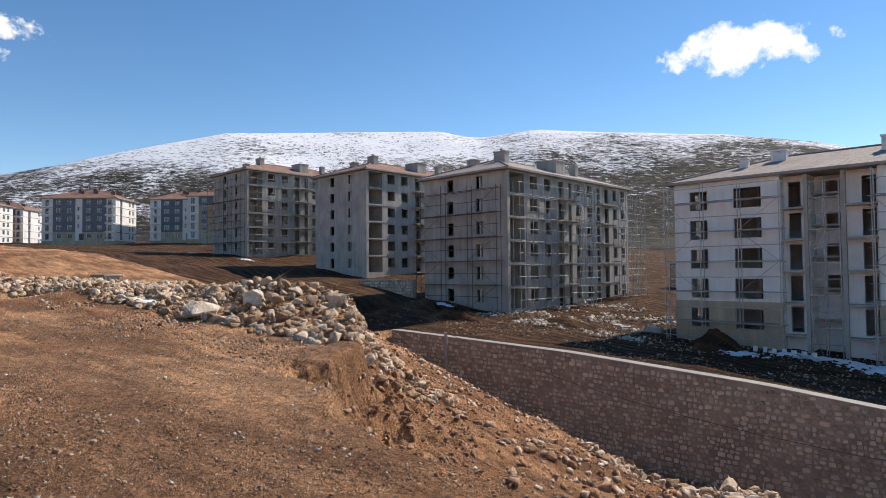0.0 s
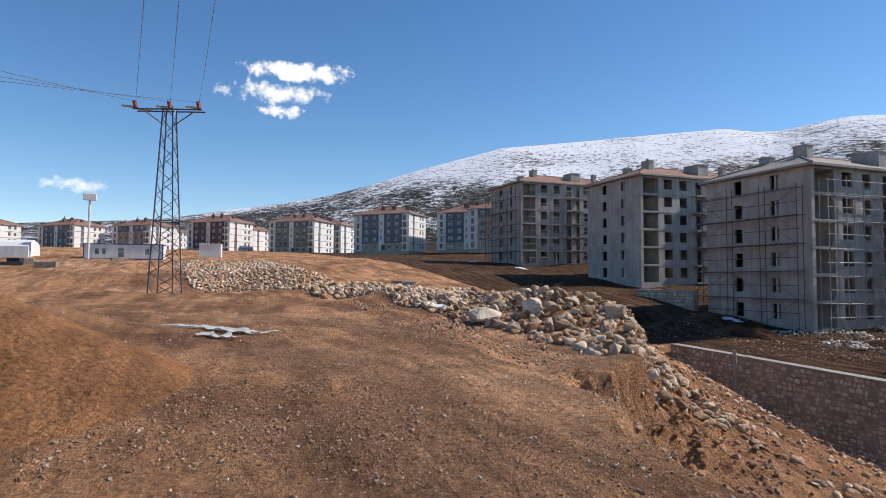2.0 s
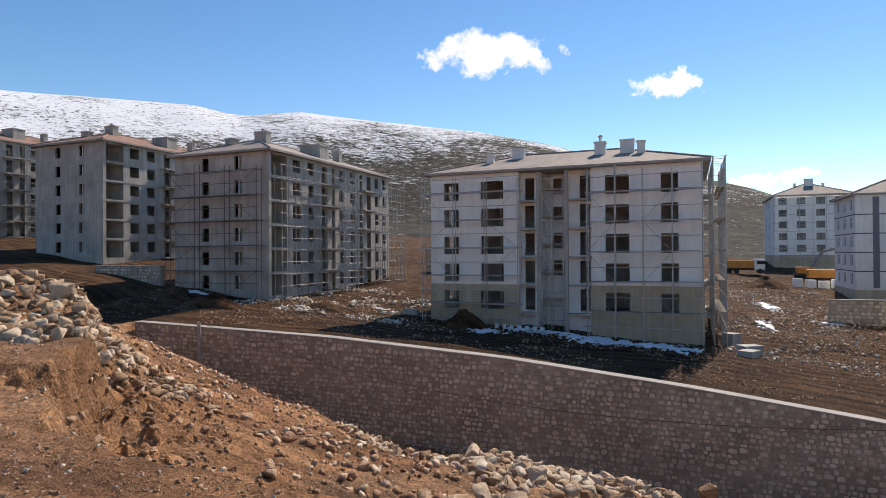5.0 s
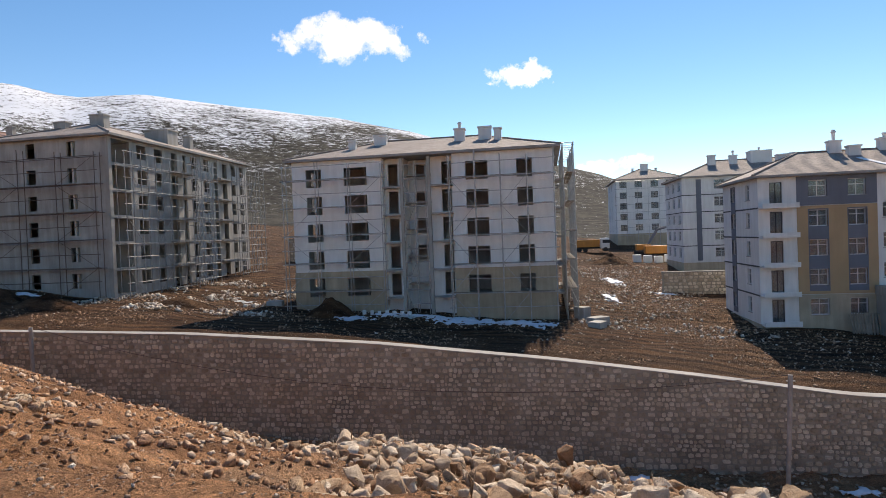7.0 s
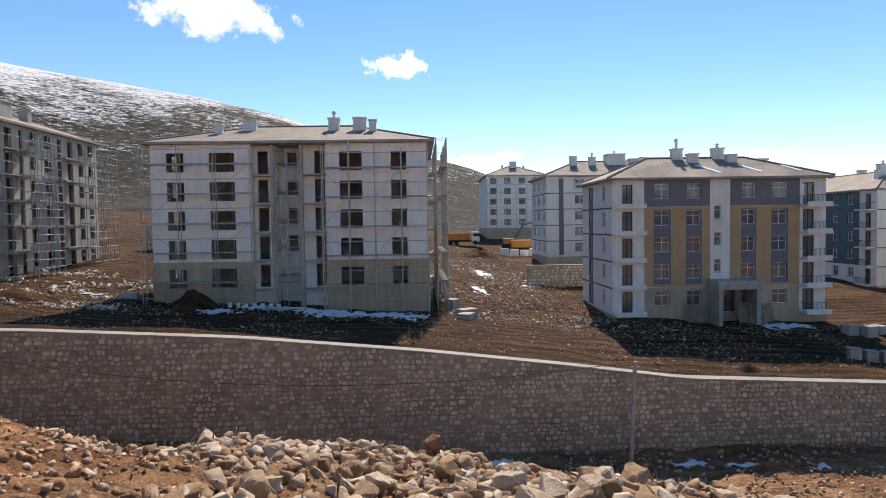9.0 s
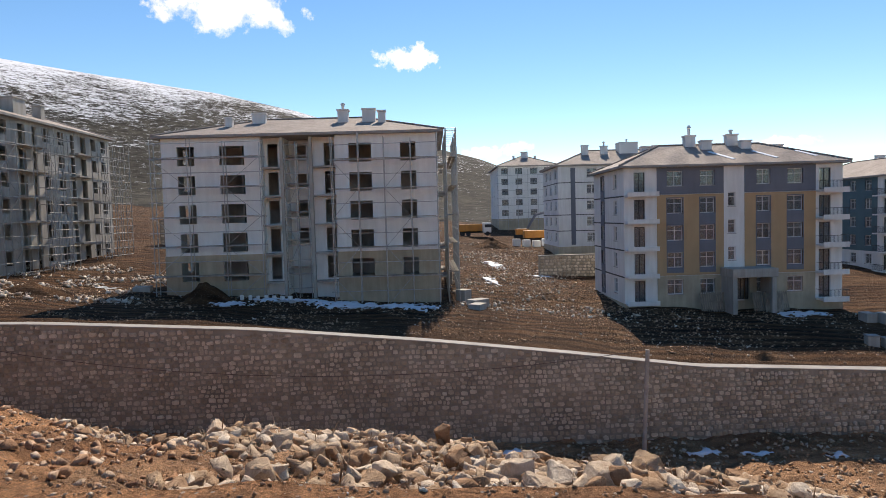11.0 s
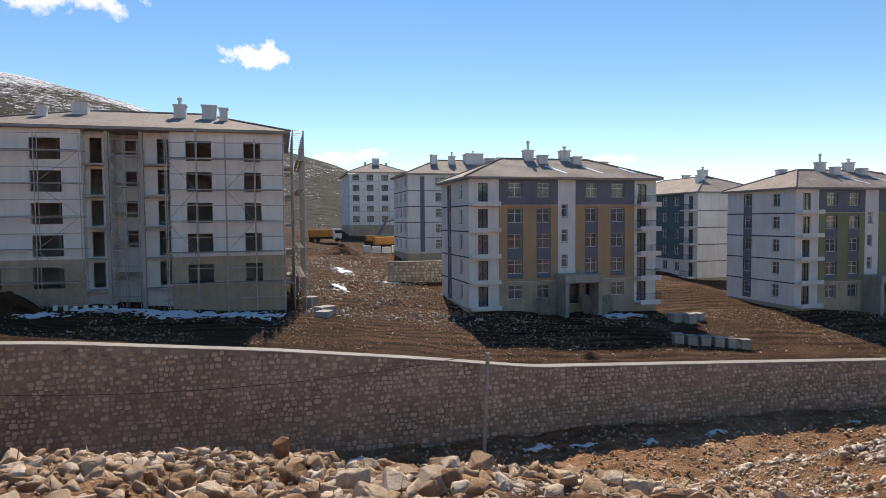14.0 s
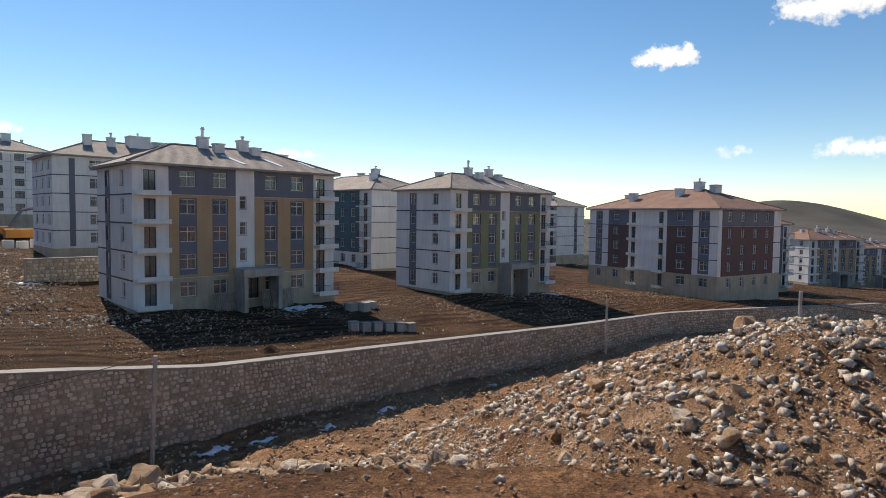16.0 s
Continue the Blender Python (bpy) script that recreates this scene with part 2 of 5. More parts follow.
def raw(name, verts, faces, material, parent=None, smooth=False):
    me = bpy.data.meshes.new(name)
    if isinstance(faces, np.ndarray):
        k = faces.shape[1]
        me.vertices.add(len(verts))
        me.vertices.foreach_set("co", np.asarray(verts, dtype=np.float32).ravel())
        me.loops.add(faces.size)
        me.loops.foreach_set("vertex_index", faces.astype(np.int32).ravel())
        me.polygons.add(len(faces))
        me.polygons.foreach_set("loop_start", np.arange(0, faces.size, k, dtype=np.int32))
        me.update(calc_edges=True)
    else:
        me.from_pydata([tuple(v) for v in verts], [], faces)
    for mm in (material if isinstance(material, (list, tuple)) else [material]):
        me.materials.append(mm)
    if smooth:
        me.shade_smooth()
    ob = new(name, me)
    if parent:
        ob.parent = parent
    return ob


def box(bm, x0, x1, y0, y1, z0, z1, bev=0.0):
    vs = [bm.verts.new((x, y, z)) for z in (z0, z1) for y in (y0, y1) for x in (x0, x1)]
    fs = [bm.faces.new([vs[i] for i in q]) for q in ((0, 2, 3, 1), (4, 5, 7, 6), (0, 1, 5, 4), (2, 6, 7, 3), (0, 4, 6, 2), (1, 3, 7, 5))]
    if bev:
        bmesh.ops.bevel(bm, geom=list({e for f in fs for e in f.edges}), offset=bev, segments=1, affect="EDGES")
    return fs


_shared = {}


def shared_mesh(key, build, material):
    """One mesh for alike pieces."""
    if key not in _shared:
        bm = bmesh.new()
        build(bm)
        me = bpy.data.meshes.new(key[0] if isinstance(key, tuple) else key)
        bm.to_mesh(me)
        bm.free()
        for mm in (material if isinstance(material, (list, tuple)) else [material]):
            me.materials.append(mm)
        _shared[key] = me
    return _shared[key]


def piece(name, me, m, parent):
    ob = new(name, me)
    ob.parent = parent
    ob.matrix_local = m
    return ob


def thing(name, label, category, x, y, z, rz=0.0, group="", kind=""):
    e = new(name)
    e.empty_display_size = 0.5
    e.matrix_world = pose(x, y, z, 0, 0, rz)
    return tagged(e, label, category, group, kind)


def weld(bm):
    bmesh.ops.remove_doubles(bm, verts=bm.verts, dist=0.0005)


def rod(name, a, b, r, material, parent, sides=6):
    """A straight tube between two points, as a part that shares one mesh with its kin."""
    a, b = Vector(a), Vector(b)
    d = b - a
    def build(bm):
        bmesh.ops.create_cone(bm, cap_ends=True, segments=sides, radius1=1, radius2=1, depth=1)
    me = shared_mesh(("tube", material.name, sides), build, material)
    m = Matrix.Translation((a + b) / 2) @ d.to_track_quat("Z", "Y").to_matrix().to_4x4() @ Matrix.Diagonal((r, r, d.length, 1))
    return piece(name, me, m, parent)


def lerp_table(tab, x):
    if x <= tab[0][0]:
        return tab[0][1]
    for (a, va), (b, vb) in zip(tab, tab[1:]):
        if x <= b:
            return va + (vb - va) * (x - a) / (b - a)
    return tab[-1][1]


def sstep(a, b, x):
    t = min(1, max(0, (x - a) / (b - a)))
    return t * t * (3 - 2 * t)

# ---------------------------------------------------------------- the lie of the land
SITE = [(-900, 60), (-420, 20), (-243, 11.5), (-118, 5.0), (-87, 1.4), (-51, -3.2), (-25, -5.5), (1, -7.0), (18, -8.5), (41, -9.3), (66, -10.0), (110, -12.6), (157, -15.4), (227, -20.2), (284, -24.6), (420, -38), (900, -60)]
PLAT = [(-900, 60), (-420, 20), (-243, 11.0), (-150, 4.6), (-100, 2.1), (-60, 0.7), (-30, 0.1), (-15, 0.0), (20, 0.0)]
WALL_TOP = [(-60, -4.2), (-44, -4.5), (-26, -4.95), (-12, -5.75), (0, -6.9), (10, -8.1), (18, -9.2), (33, -9.95), (60, -11.35), (84, -12.3), (104, -12.3), (170, -14.5)]
WALL_FOOT = [(-60, -5), (-44, -8.5), (-25, -11.6), (-10, -13.0), (6, -14.0), (20, -13.9), (40, -14.4), (60, -15.0), (90, -15.4), (170, -18)]
EDGE = [(-120, 46), (-80, 40), (-46, 30), (-25, 18.5), (-17, 13.2), (-11.7, 9.1), (-8.6, 5.6), (-6.2, 4.2), (-4, 3.55), (-1, 3.25), (2.2, 2.95), (3.4, 2.0), (4.3, 0.6), (5.2, -4), (8, -30), (30, -200)]
WALL_Y, WALL_X0, WALL_X1 = 41.0, -46.0, 165.0


def wall_bend(x):
    return lerp_table([(84, 0), (95, -4.5), (104, -9.0), (126, -16), (165, -25)], x)


def edge_distance(x, y):
    """Metres outside the plateau's broken edge (negative on it)."""
    best, sign = 1e9, 1
    for (ax, ay), (bx, by) in zip(EDGE, EDGE[1:]):
        dx, dy = bx - ax, by - ay
        t = min(1, max(0, ((x - ax) * dx + (y - ay) * dy) / (dx * dx + dy * dy)))
        ex, ey = x - ax - t * dx, y - ay - t * dy
        d = ex * ex + ey * ey
        if d < best:
            best, sign = d, (1 if dx * ey - dy * ex > 0 else -1)
    return sign * math.sqrt(best)


RIDGE = [(-180, 5), (-130, 0.5), (-95, 0.3), (-20, 1.0), (-12, 2.2), (-5, 5.1), (-3.3, 5.6), (5, 7.7), (12.3, 9.85), (19, 11.1), (25.5, 11.9), (30, 12.3), (35, 12.7), (40.2, 12.05), (44, 12.75), (52, 12.6), (58, 12.4), (63.3, 12.15), (67.8, 11.0), (72, 9.75), (76, 8.5), (79.6, 7.5), (87, 6.2), (94, 5.0), (110, 3.6), (150, 4.5), (180, 5)]


def fbm(x, y, s, octv=4):
    return noise.fractal(Vector((x / s, y / s, 3.7)), 1.0, 2.0, octv)


def ground(x, y):
    r = math.hypot(x, y)
    wy = WALL_Y + wall_bend(x)
    site = lerp_table(SITE, x) + 0.058 * max(0, y - 62) * (1 - sstep(200, 420, y))
    site = site + (site > -100) * (lerp_table(WALL_TOP, x) - 0.12 - site) * (1 - sstep(41, 57, y - wall_bend(x))) * (x > -60)
    plat = lerp_table(PLAT, x)
    if r < 420:
        s = edge_distance(x, y)
        if -15 < x < -3 and -3 < s < 4:
            # ragged rim, torn back in bites
            s += sstep(-15, -12.5, x) * sstep(-3, -5.5, x) * (0.30 * fbm(x, y, 1.3, 4) + 0.15 * fbm(x + 4, y, 0.4, 3))
        if y > wy and x > -60:
            z = site
        else:
            left = sstep(-46, -75, x) if x < -46 else 0
            if s <= 0:
                z = plat
            else:
                drop = lerp_table([(-11, 0.50), (-7, 0.40), (-3, 0.36), (2, 0.345), (9, 0.365)], x) * s + 1.2 * (1 - math.exp(-s / lerp_table([(-14, 0.6), (-12.5, 0.24), (-7, 0.28), (-3, 1.6)], x)))
                foot = site + (lerp_table(WALL_FOOT, x) - site) * sstep(-48, -41, x)
                z = max(plat - drop, -2.95 - 0.28 * max(0, y - 7.5) - 0.22 * max(0, y - 11) - 0.42 * max(0, 25.0 - x) - 0.10 * max(0, x - 28) + 0.09 * min(0, y - 5))
                # crest of tipped rubble before the wall, then the trench at its foot
                z -= 3.0 * sstep(26, 31, y) * (1 - sstep(14, 26, x))
                z = max(z, foot)
                z += (foot - z) * sstep(34, 39.5, y - wall_bend(x)) * (x > -44)
            z = z + (site - z) * max(left, sstep(40, 75, y) if x < -60 else 0)
        # broken relief
        near = sstep(3, 20, r)
        out = sstep(0.2, 3, s) * (y < wy)
        z += 0.05 * fbm(x, y, 1.7, 4) + (0.10 + 0.16 * near) * fbm(x + 9, y, 6.5, 4) * (1 if y < wy - 1 or y > wy + 1 else 0)
        z += out * (0.28 * fbm(x, y, 2.4, 4) + (0.20 if x > 6 else 0.10) * fbm(x, y, 0.8, 3))
        if r < 30:
            z += 0.028 * fbm(x, y, 0.45, 3)
            # ruts of tipped lorries, and the step where the top soil was scraped off
            z += 0.05 * math.sin(5.2 * (y * 0.95 + x * 0.12 + 0.4 * fbm(x, y, 5))) * sstep(-3, -7, x) * (s < -0.5) * max(0, fbm(x + 3, y, 7))
            z += 0.16 * (1 - sstep(6.2, 7.4, y + 0.3 * fbm(x, y, 2.0) + 0.24 * (x + 15))) * sstep(-6, -9, x) - 0.16 * sstep(-6, -9, x)
            # hollow broken out of the edge
            q = math.hypot((x + 9.0) / 1.5, (y - 6.9) / 1.3)
            z -= 0.75 * sstep(1.1, 0.6, q + 0.42 * fbm(x, y, 0.75, 4)) * (0.85 + 0.5 * fbm(x, y, 0.5, 4))
            # torn face: lumps and gullies under the rim
            z += 0.5 * sstep(0.0, 0.4, s) * sstep(3.2, 1.0, s) * sstep(-14.5, -12, x) * sstep(-4, -6.5, x) * fbm(x + 2, y + 5, 0.5, 5)
        # spoil heap on the plateau
        z += 0.75 * math.exp(-((x + 20) / 3.4) ** 2 - ((y + 4.6) / 2.2) ** 2)
        # bank of tipped stone along the far side of the plateau
        z += 0.95 * math.exp(-(((x + 22) / 6.0) ** 2 + ((y - 12.6) / 2.2) ** 2)) * (0.8 + 0.5 * fbm(x, y, 2.2))
        z += 0.55 * math.exp(-(((x + 36) / 9.0) ** 2 + ((y - 11.5) / 3.0) ** 2)) * (0.8 + 0.5 * fbm(x, y, 2.2))
        z += 2.3 * math.exp(-(((x + 74) / 22) ** 2 + ((y - 10.5) / 5.5) ** 2)) * (0.9 + 0.2 * fbm(x, y, 3))
    else:
        z = site if y > 0 else plat
    # mountain and plain
    az = math.degrees(math.atan2(-x, y))
    el = lerp_table(RIDGE, az)
    ridge_r = 1150 + 120 * math.sin(az / 17)
    if r > 200:
        top = ridge_r * math.tan(radians(el)) / 1.045 + 1.5
        k = sstep(280, ridge_r, r) ** 1.25
        m = top * k
        if r > ridge_r:
            m = top * max(0.2, 1 - 0.16 * (r - ridge_r) / 500)
        m += (6 * fbm(x, y, 130, 6) + 9 * fbm(x + 50, y, 260, 3)) * k * (1 - 0.85 * sstep(0.72, 0.95, r / ridge_r))
        base = z
        w = sstep(230, 480, r)
        if el < 1.5:
            far = -42 - 20 * sstep(500, 3000, r)
            hill = 150 * math.exp(-((az + 73) / 7.5) ** 2 - ((r - 3300) / 600) ** 2) + 60 * math.exp(-((az + 60) / 8) ** 2 - ((r - 3600) / 500) ** 2)
            m = far + hill + 3 * fbm(x, y, 200)
            z = base + (m - base) * sstep(260, 900, r)
        else:
            z = max(base * (1 - w) + (m * w if m > base * w else base * w), m * w)
    return z


def axis(lo, hi, dense, fine, close=(0, 0), closer=0.08):
    """Grid lines: fine about the camera, finest along the torn edge, wider with distance."""
    def step(v):
        if close[0] <= v <= close[1]:
            return closer
        return min(260, max(fine, dense * (abs(v) - 6)))
    out, v = [0.0], 0.0
    while v < hi:
        v += step(v)
        out.append(v)
    v, neg = 0.0, []
    while v > lo:
        v -= step(v)
        neg.append(v)
    return sorted(neg + out)


def build_ground():
    xs = axis(-4600, 4600, 0.03, 0.16, (-13.5, -4.5))
    ys = [y for y in axis(-3000, 4600, 0.03, 0.16, (3.4, 11.5)) if not 39.9 < y < 42.2] + [40.0, 40.75, 41.25, 42.0]
    ys.sort()
    verts, faces, idx = [], [], []
    for j, y in enumerate(ys):
        for i, x in enumerate(xs):
            yy = y + wall_bend(x) * math.exp(-((y - 41) / 26) ** 2)
            verts.append((x, yy, ground(x, yy)))
    nx = len(xs)
    for j in range(len(ys) - 1):
        for i in range(nx - 1):
            a = j * nx + i
            faces.append((a, a + 1, a + nx + 1, a + nx))
            cx, cy = (xs[i] + xs[i + 1]) / 2, (ys[j] + ys[j + 1]) / 2
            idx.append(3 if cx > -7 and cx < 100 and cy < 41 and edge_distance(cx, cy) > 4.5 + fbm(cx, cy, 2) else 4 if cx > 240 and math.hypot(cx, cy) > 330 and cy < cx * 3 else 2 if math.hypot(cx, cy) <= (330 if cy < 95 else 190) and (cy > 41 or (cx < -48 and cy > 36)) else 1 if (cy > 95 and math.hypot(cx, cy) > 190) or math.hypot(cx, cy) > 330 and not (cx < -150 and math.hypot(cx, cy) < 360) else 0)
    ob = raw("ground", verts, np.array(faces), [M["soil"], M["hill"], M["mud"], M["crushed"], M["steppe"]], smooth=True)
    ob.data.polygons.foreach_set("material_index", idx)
    return tagged(ob, "bare reddish-brown construction soil running out to a snowy hillside", "ground", kind="structure")


build_ground()

# ---------------------------------------------------------------- retaining wall
def build_retaining_wall():
    verts, faces = [], []
    xs = [WALL_X0 + 1.5 * i for i in range(int((WALL_X1 - WALL_X0) / 1.5) + 1)]
    wall = thing("retaining_wall", "tall rubble-stone retaining wall with a concrete coping", "retaining wall", 0, 0, 0, kind="structure")
    def strip(name, y0, y1, zlo, zhi, material):
        v, f = [], []
        for x in xs:
            c = wall_bend(x)
            a, b = zlo(x), zhi(x)
            v += [(x, WALL_Y + c + y0, a), (x, WALL_Y + c + y0, b), (x, WALL_Y + c + y1, b), (x, WALL_Y + c + y1, a)]
        for i in range(len(xs) - 1):
            k = 4 * i
            for q in range(4):
                f.append((k + q, k + (q + 1) % 4, k + 4 + (q + 1) % 4, k + 4 + q))
        f += [(0, 3, 2, 1), tuple(len(v) - 4 + q for q in range(4))]
        return raw(name, v, f, material, wall)
    strip("core", -0.42, 0.4, lambda x: lerp_table(WALL_FOOT, x) - 0.6, lambda x: lerp_table(WALL_TOP, x), M["mortar"])
    strip("coping", -0.52, 0.44, lambda x: lerp_table(WALL_TOP, x) + 0.003, lambda x: lerp_table(WALL_TOP, x) + 0.075, M["coping"])
    return wall


retaining_wall = build_retaining_wall()


# ---------------------------------------------------------------- buildings
def shell(bm, pts, z0, z1, holes, thick=0.28):
    """Walls round a footprint (counter-clockwise from above) with real openings. holes: edge index -> [(s0, s1, z0, z1)]."""
    n = len(pts)
    for k in range(n):
        a, b = Vector((*pts[k], 0)), Vector((*pts[(k + 1) % n], 0))
        d = (b - a)
        L = d.length
        d.normalize()
        inw = Vector((-d.y, d.x, 0)) * thick
        hs = [h for h in holes.get(k, ()) if h[0] > 0.02 and h[1] < L - 0.02]
        ss = sorted({0.0, L, *[v for h in hs for v in h[:2]]})
        zs = sorted({z0, z1, *[v for q in holes.values() for h in q for v in h[2:4]]})
        P = lambda s, z, deep=0: a + d * s + Vector((0, 0, z)) + inw * deep
        for i in range(len(ss) - 1):
            for j in range(len(zs) - 1):
                cs, cz = (ss[i] + ss[i + 1]) / 2, (zs[j] + zs[j + 1]) / 2
                if any(h[0] < cs < h[1] and h[2] < cz < h[3] for h in hs):
                    continue
                for deep in ((0, 1) if hs else (0,)):
                    q = [P(ss[i], zs[j], deep), P(ss[i + 1], zs[j], deep), P(ss[i + 1], zs[j + 1], deep), P(ss[i], zs[j + 1], deep)]
                    bm.faces.new([bm.verts.new(v) for v in (q if not deep else q[::-1])])
        for s0, s1, h0, h1 in [h[:4] for h in hs]:
            ring = [(s0, h0), (s1, h0), (s1, h1), (s0, h1)]
            for (sa, za), (sb, zb) in zip(ring, ring[1:] + ring[:1]):
                bm.faces.new([bm.verts.new(v) for v in (P(sa, za), P(sa, za, 1), P(sb, zb, 1), P(sb, zb))])


def edge_frame(pts, k):
    """Pose at the start of footprint edge k: x along the wall, y inwards, z up."""
    a, b = Vector((*pts[k], 0)), Vector((*pts[(k + 1) % len(pts)], 0))
    d = (b - a).normalized()
    return Matrix.Translation(a) @ Matrix(((d.x, -d.y, 0, 0), (d.y, d.x, 0, 0), (0, 0, 1, 0), (0, 0, 0, 1)))


def add_window(parent, fr, s0, s1, z0, z1, inset=0.16, frame_mat=None, sill=True, mullions=2, cross=True):
    """A framed window with its pane, set into an opening."""
    w, h = round(s1 - s0, 2), round(z1 - z0, 2)
    fm = frame_mat or M["frame"]
    t = 0.07
    def frame_b(bm):
        cols = [t + (w - t) * i / mullions for i in range(mullions + 1)]
        rows = [t, h * 0.66 + 0.035, h] if cross and h > 1.2 else [t, h]
        planar(bm, 0, w, 0, h, [(a, b - t, c, d - t) for a, b in zip(cols, cols[1:]) for c, d in zip(rows, rows[1:])], 0.0)
        weld(bm)
    m = fr @ Matrix.Translation((s0, inset, z0))
    win = piece("window", shared_mesh(("window_frame", w, h, mullions, cross, fm.name), frame_b, fm), m, parent)
    def pane_b(bm):
        box(bm, t, w - t, 0.03, 0.05, t, h - t)
    piece("pane", shared_mesh(("pane", w, h), pane_b, M["glass"]), Matrix.Identity(4), win)
    if sill:
        def sill_b(bm):
            box(bm, -0.08, w + 0.08, -0.16 - 0.07, -0.003, -0.05, 0.0)
        piece("sill", shared_mesh(("sill", w), sill_b, M["coping"]), Matrix.Translation((0, 0, -0.004)), win)
    return win


def add_slab(parent, fr, s0, s1, out, z0, z1, material, name="balcony_slab", inner=-0.002):
    def b(bm):
        box(bm, 0, s1 - s0, -out, inner, 0, z1 - z0)
    return piece(name, shared_mesh((name, round(s1 - s0, 2), out, round(z1 - z0, 2), material.name, inner), b, material), fr @ Matrix.Translation((s0, 0, z0)), parent)


def add_railing(parent, fr, s0, s1, out, z, h=0.95):
    w = s1 - s0
    def b(bm):
        for y in (-out, ):
            box(bm, 0, w, y, y + 0.04, h - 0.05, h)
            box(bm, 0, w, y, y + 0.04, 0.08, 0.12)
        for x in (0, w - 0.04):
            box(bm, x, x + 0.04, -out, -0.01, h - 0.052, h - 0.004)
        k = max(4, int(w / 0.14))
        for i in range(k + 1):
            c = (w - 0.03) * i / k
            box(bm, c, c + 0.02, -out + 0.008, -out + 0.028, 0.12, h - 0.05)
    piece("railing", shared_mesh(("railing", round(w, 2), out), b, M["frame_dark"]), fr @ Matrix.Translation((s0, 0, z)), parent)


def add_roof(parent, x0, x1, y0, y1, z, pitch, over, material, ridge=None):
    """A hipped roof with fascia, soffit and ridge caps."""
    x0, x1, y0, y1 = x0 - over, x1 + over, y0 - over, y1 + over
    w, d = x1 - x0, y1 - y0
    k = min(w, d) / 2
    rise = k * math.tan(radians(pitch))
    if w >= d:
        a, b = Vector((x0 + k, (y0 + y1) / 2, z + rise)), Vector((x1 - k, (y0 + y1) / 2, z + rise))
    else:
        a, b = Vector(((x0 + x1) / 2, y0 + k, z + rise)), Vector(((x0 + x1) / 2, y1 - k, z + rise))
    c = [Vector(v) for v in ((x0, y0, z), (x1, y0, z), (x1, y1, z), (x0, y1, z))]
    bm = bmesh.new()
    if w >= d:
        quads = [(c[0], c[1], b, a), (c[2], c[3], a, b), (c[1], c[2], b), (c[3], c[0], a)]
    else:
        quads = [(c[0], c[1], a), (c[1], c[2], b, a), (c[2], c[3], b), (c[3], c[0], a, b)]
    for q in quads:
        bm.faces.new([bm.verts.new(v) for v in q])
    roof = part("roof", bm, material, parent)
    bm = bmesh.new()
    box(bm, x0, x1, y0, y1, z - 0.24, z - 0.012)
    part("fascia", bm, M["coping"], roof)
    hips = [(c[0], a), (c[1], b if w >= d else a), (c[2], b), (c[3], a if w >= d else b), (a, b)]
    for p, q in hips:
        if (q - p).length > 0.3:
            rod("ridge_cap", p + Vector((0, 0, 0.03)), q + Vector((0, 0, 0.03)), 0.11, material, roof, 8)
    return roof, rise


def add_chimney(parent, x, y, z, w, d, h, material=None, flue=0.0):
    def b(bm):
        box(bm, -w / 2, w / 2, -d / 2, d / 2, -1.2, h - 0.18)
        box(bm, -w / 2 - 0.09, w / 2 + 0.09, -d / 2 - 0.09, d / 2 + 0.09, h - 0.177, h, 0.02)
        if flue:
            bmesh.ops.create_cone(bm, cap_ends=True, segments=10, radius1=0.16, radius2=0.16, depth=flue, matrix=Matrix.Translation((0, 0, h + flue / 2)))
            bmesh.ops.create_cone(bm, cap_ends=True, segments=10, radius1=0.26, radius2=0.22, depth=0.14, matrix=Matrix.Translation((0, 0, h + flue * 0.8)))
    piece("chimney", shared_mesh(("chimney", w, d, h, flue, (material or M["white"]).name), b, material or M["white"]), pose(x, y, z), parent)


def interior(parent, x0, x1, y0, y1, zs, z1):
    """Raw floors and partition walls that show through the openings."""
    def solid(name, *c):
        bm = bmesh.new()
        box(bm, *c)
        part(name, bm, M["inner"], parent)
    for z in zs:
        solid("floor_slab", x0 + 0.3, x1 - 0.3, y0 + 0.3, y1 - 0.3, z - 0.16, z)
    mx = (x0 + x1) / 2
    solid("partition", x0 + 0.3, x1 - 0.3, y0 + 4.2, y0 + 4.4, zs[0], z1)
    solid("partition", x0 + 0.3, x1 - 0.3, y1 - 4.4, y1 - 4.2, zs[0], z1)
    if y1 - y0 > x1 - x0:
        solid("partition", x1 - 4.6, x1 - 4.4, y0 + 0.33, y1 - 0.33, zs[0], z1)
    solid("partition", mx - 0.1, mx + 0.1, y0 + 0.31, y1 - 0.31, zs[0], z1)
    for t in (0.25, 0.75):
        if x1 - x0 > y1 - y0:
            c = x0 + (x1 - x0) * t
            solid("partition", c - 0.1, c + 0.1, y0 + 0.32, y1 - 0.32, zs[0], z1)
        else:
            c = y0 + (y1 - y0) * t
            solid("partition", x0 + 0.32, x1 - 0.32, c - 0.1, c + 0.1, zs[0], z1)

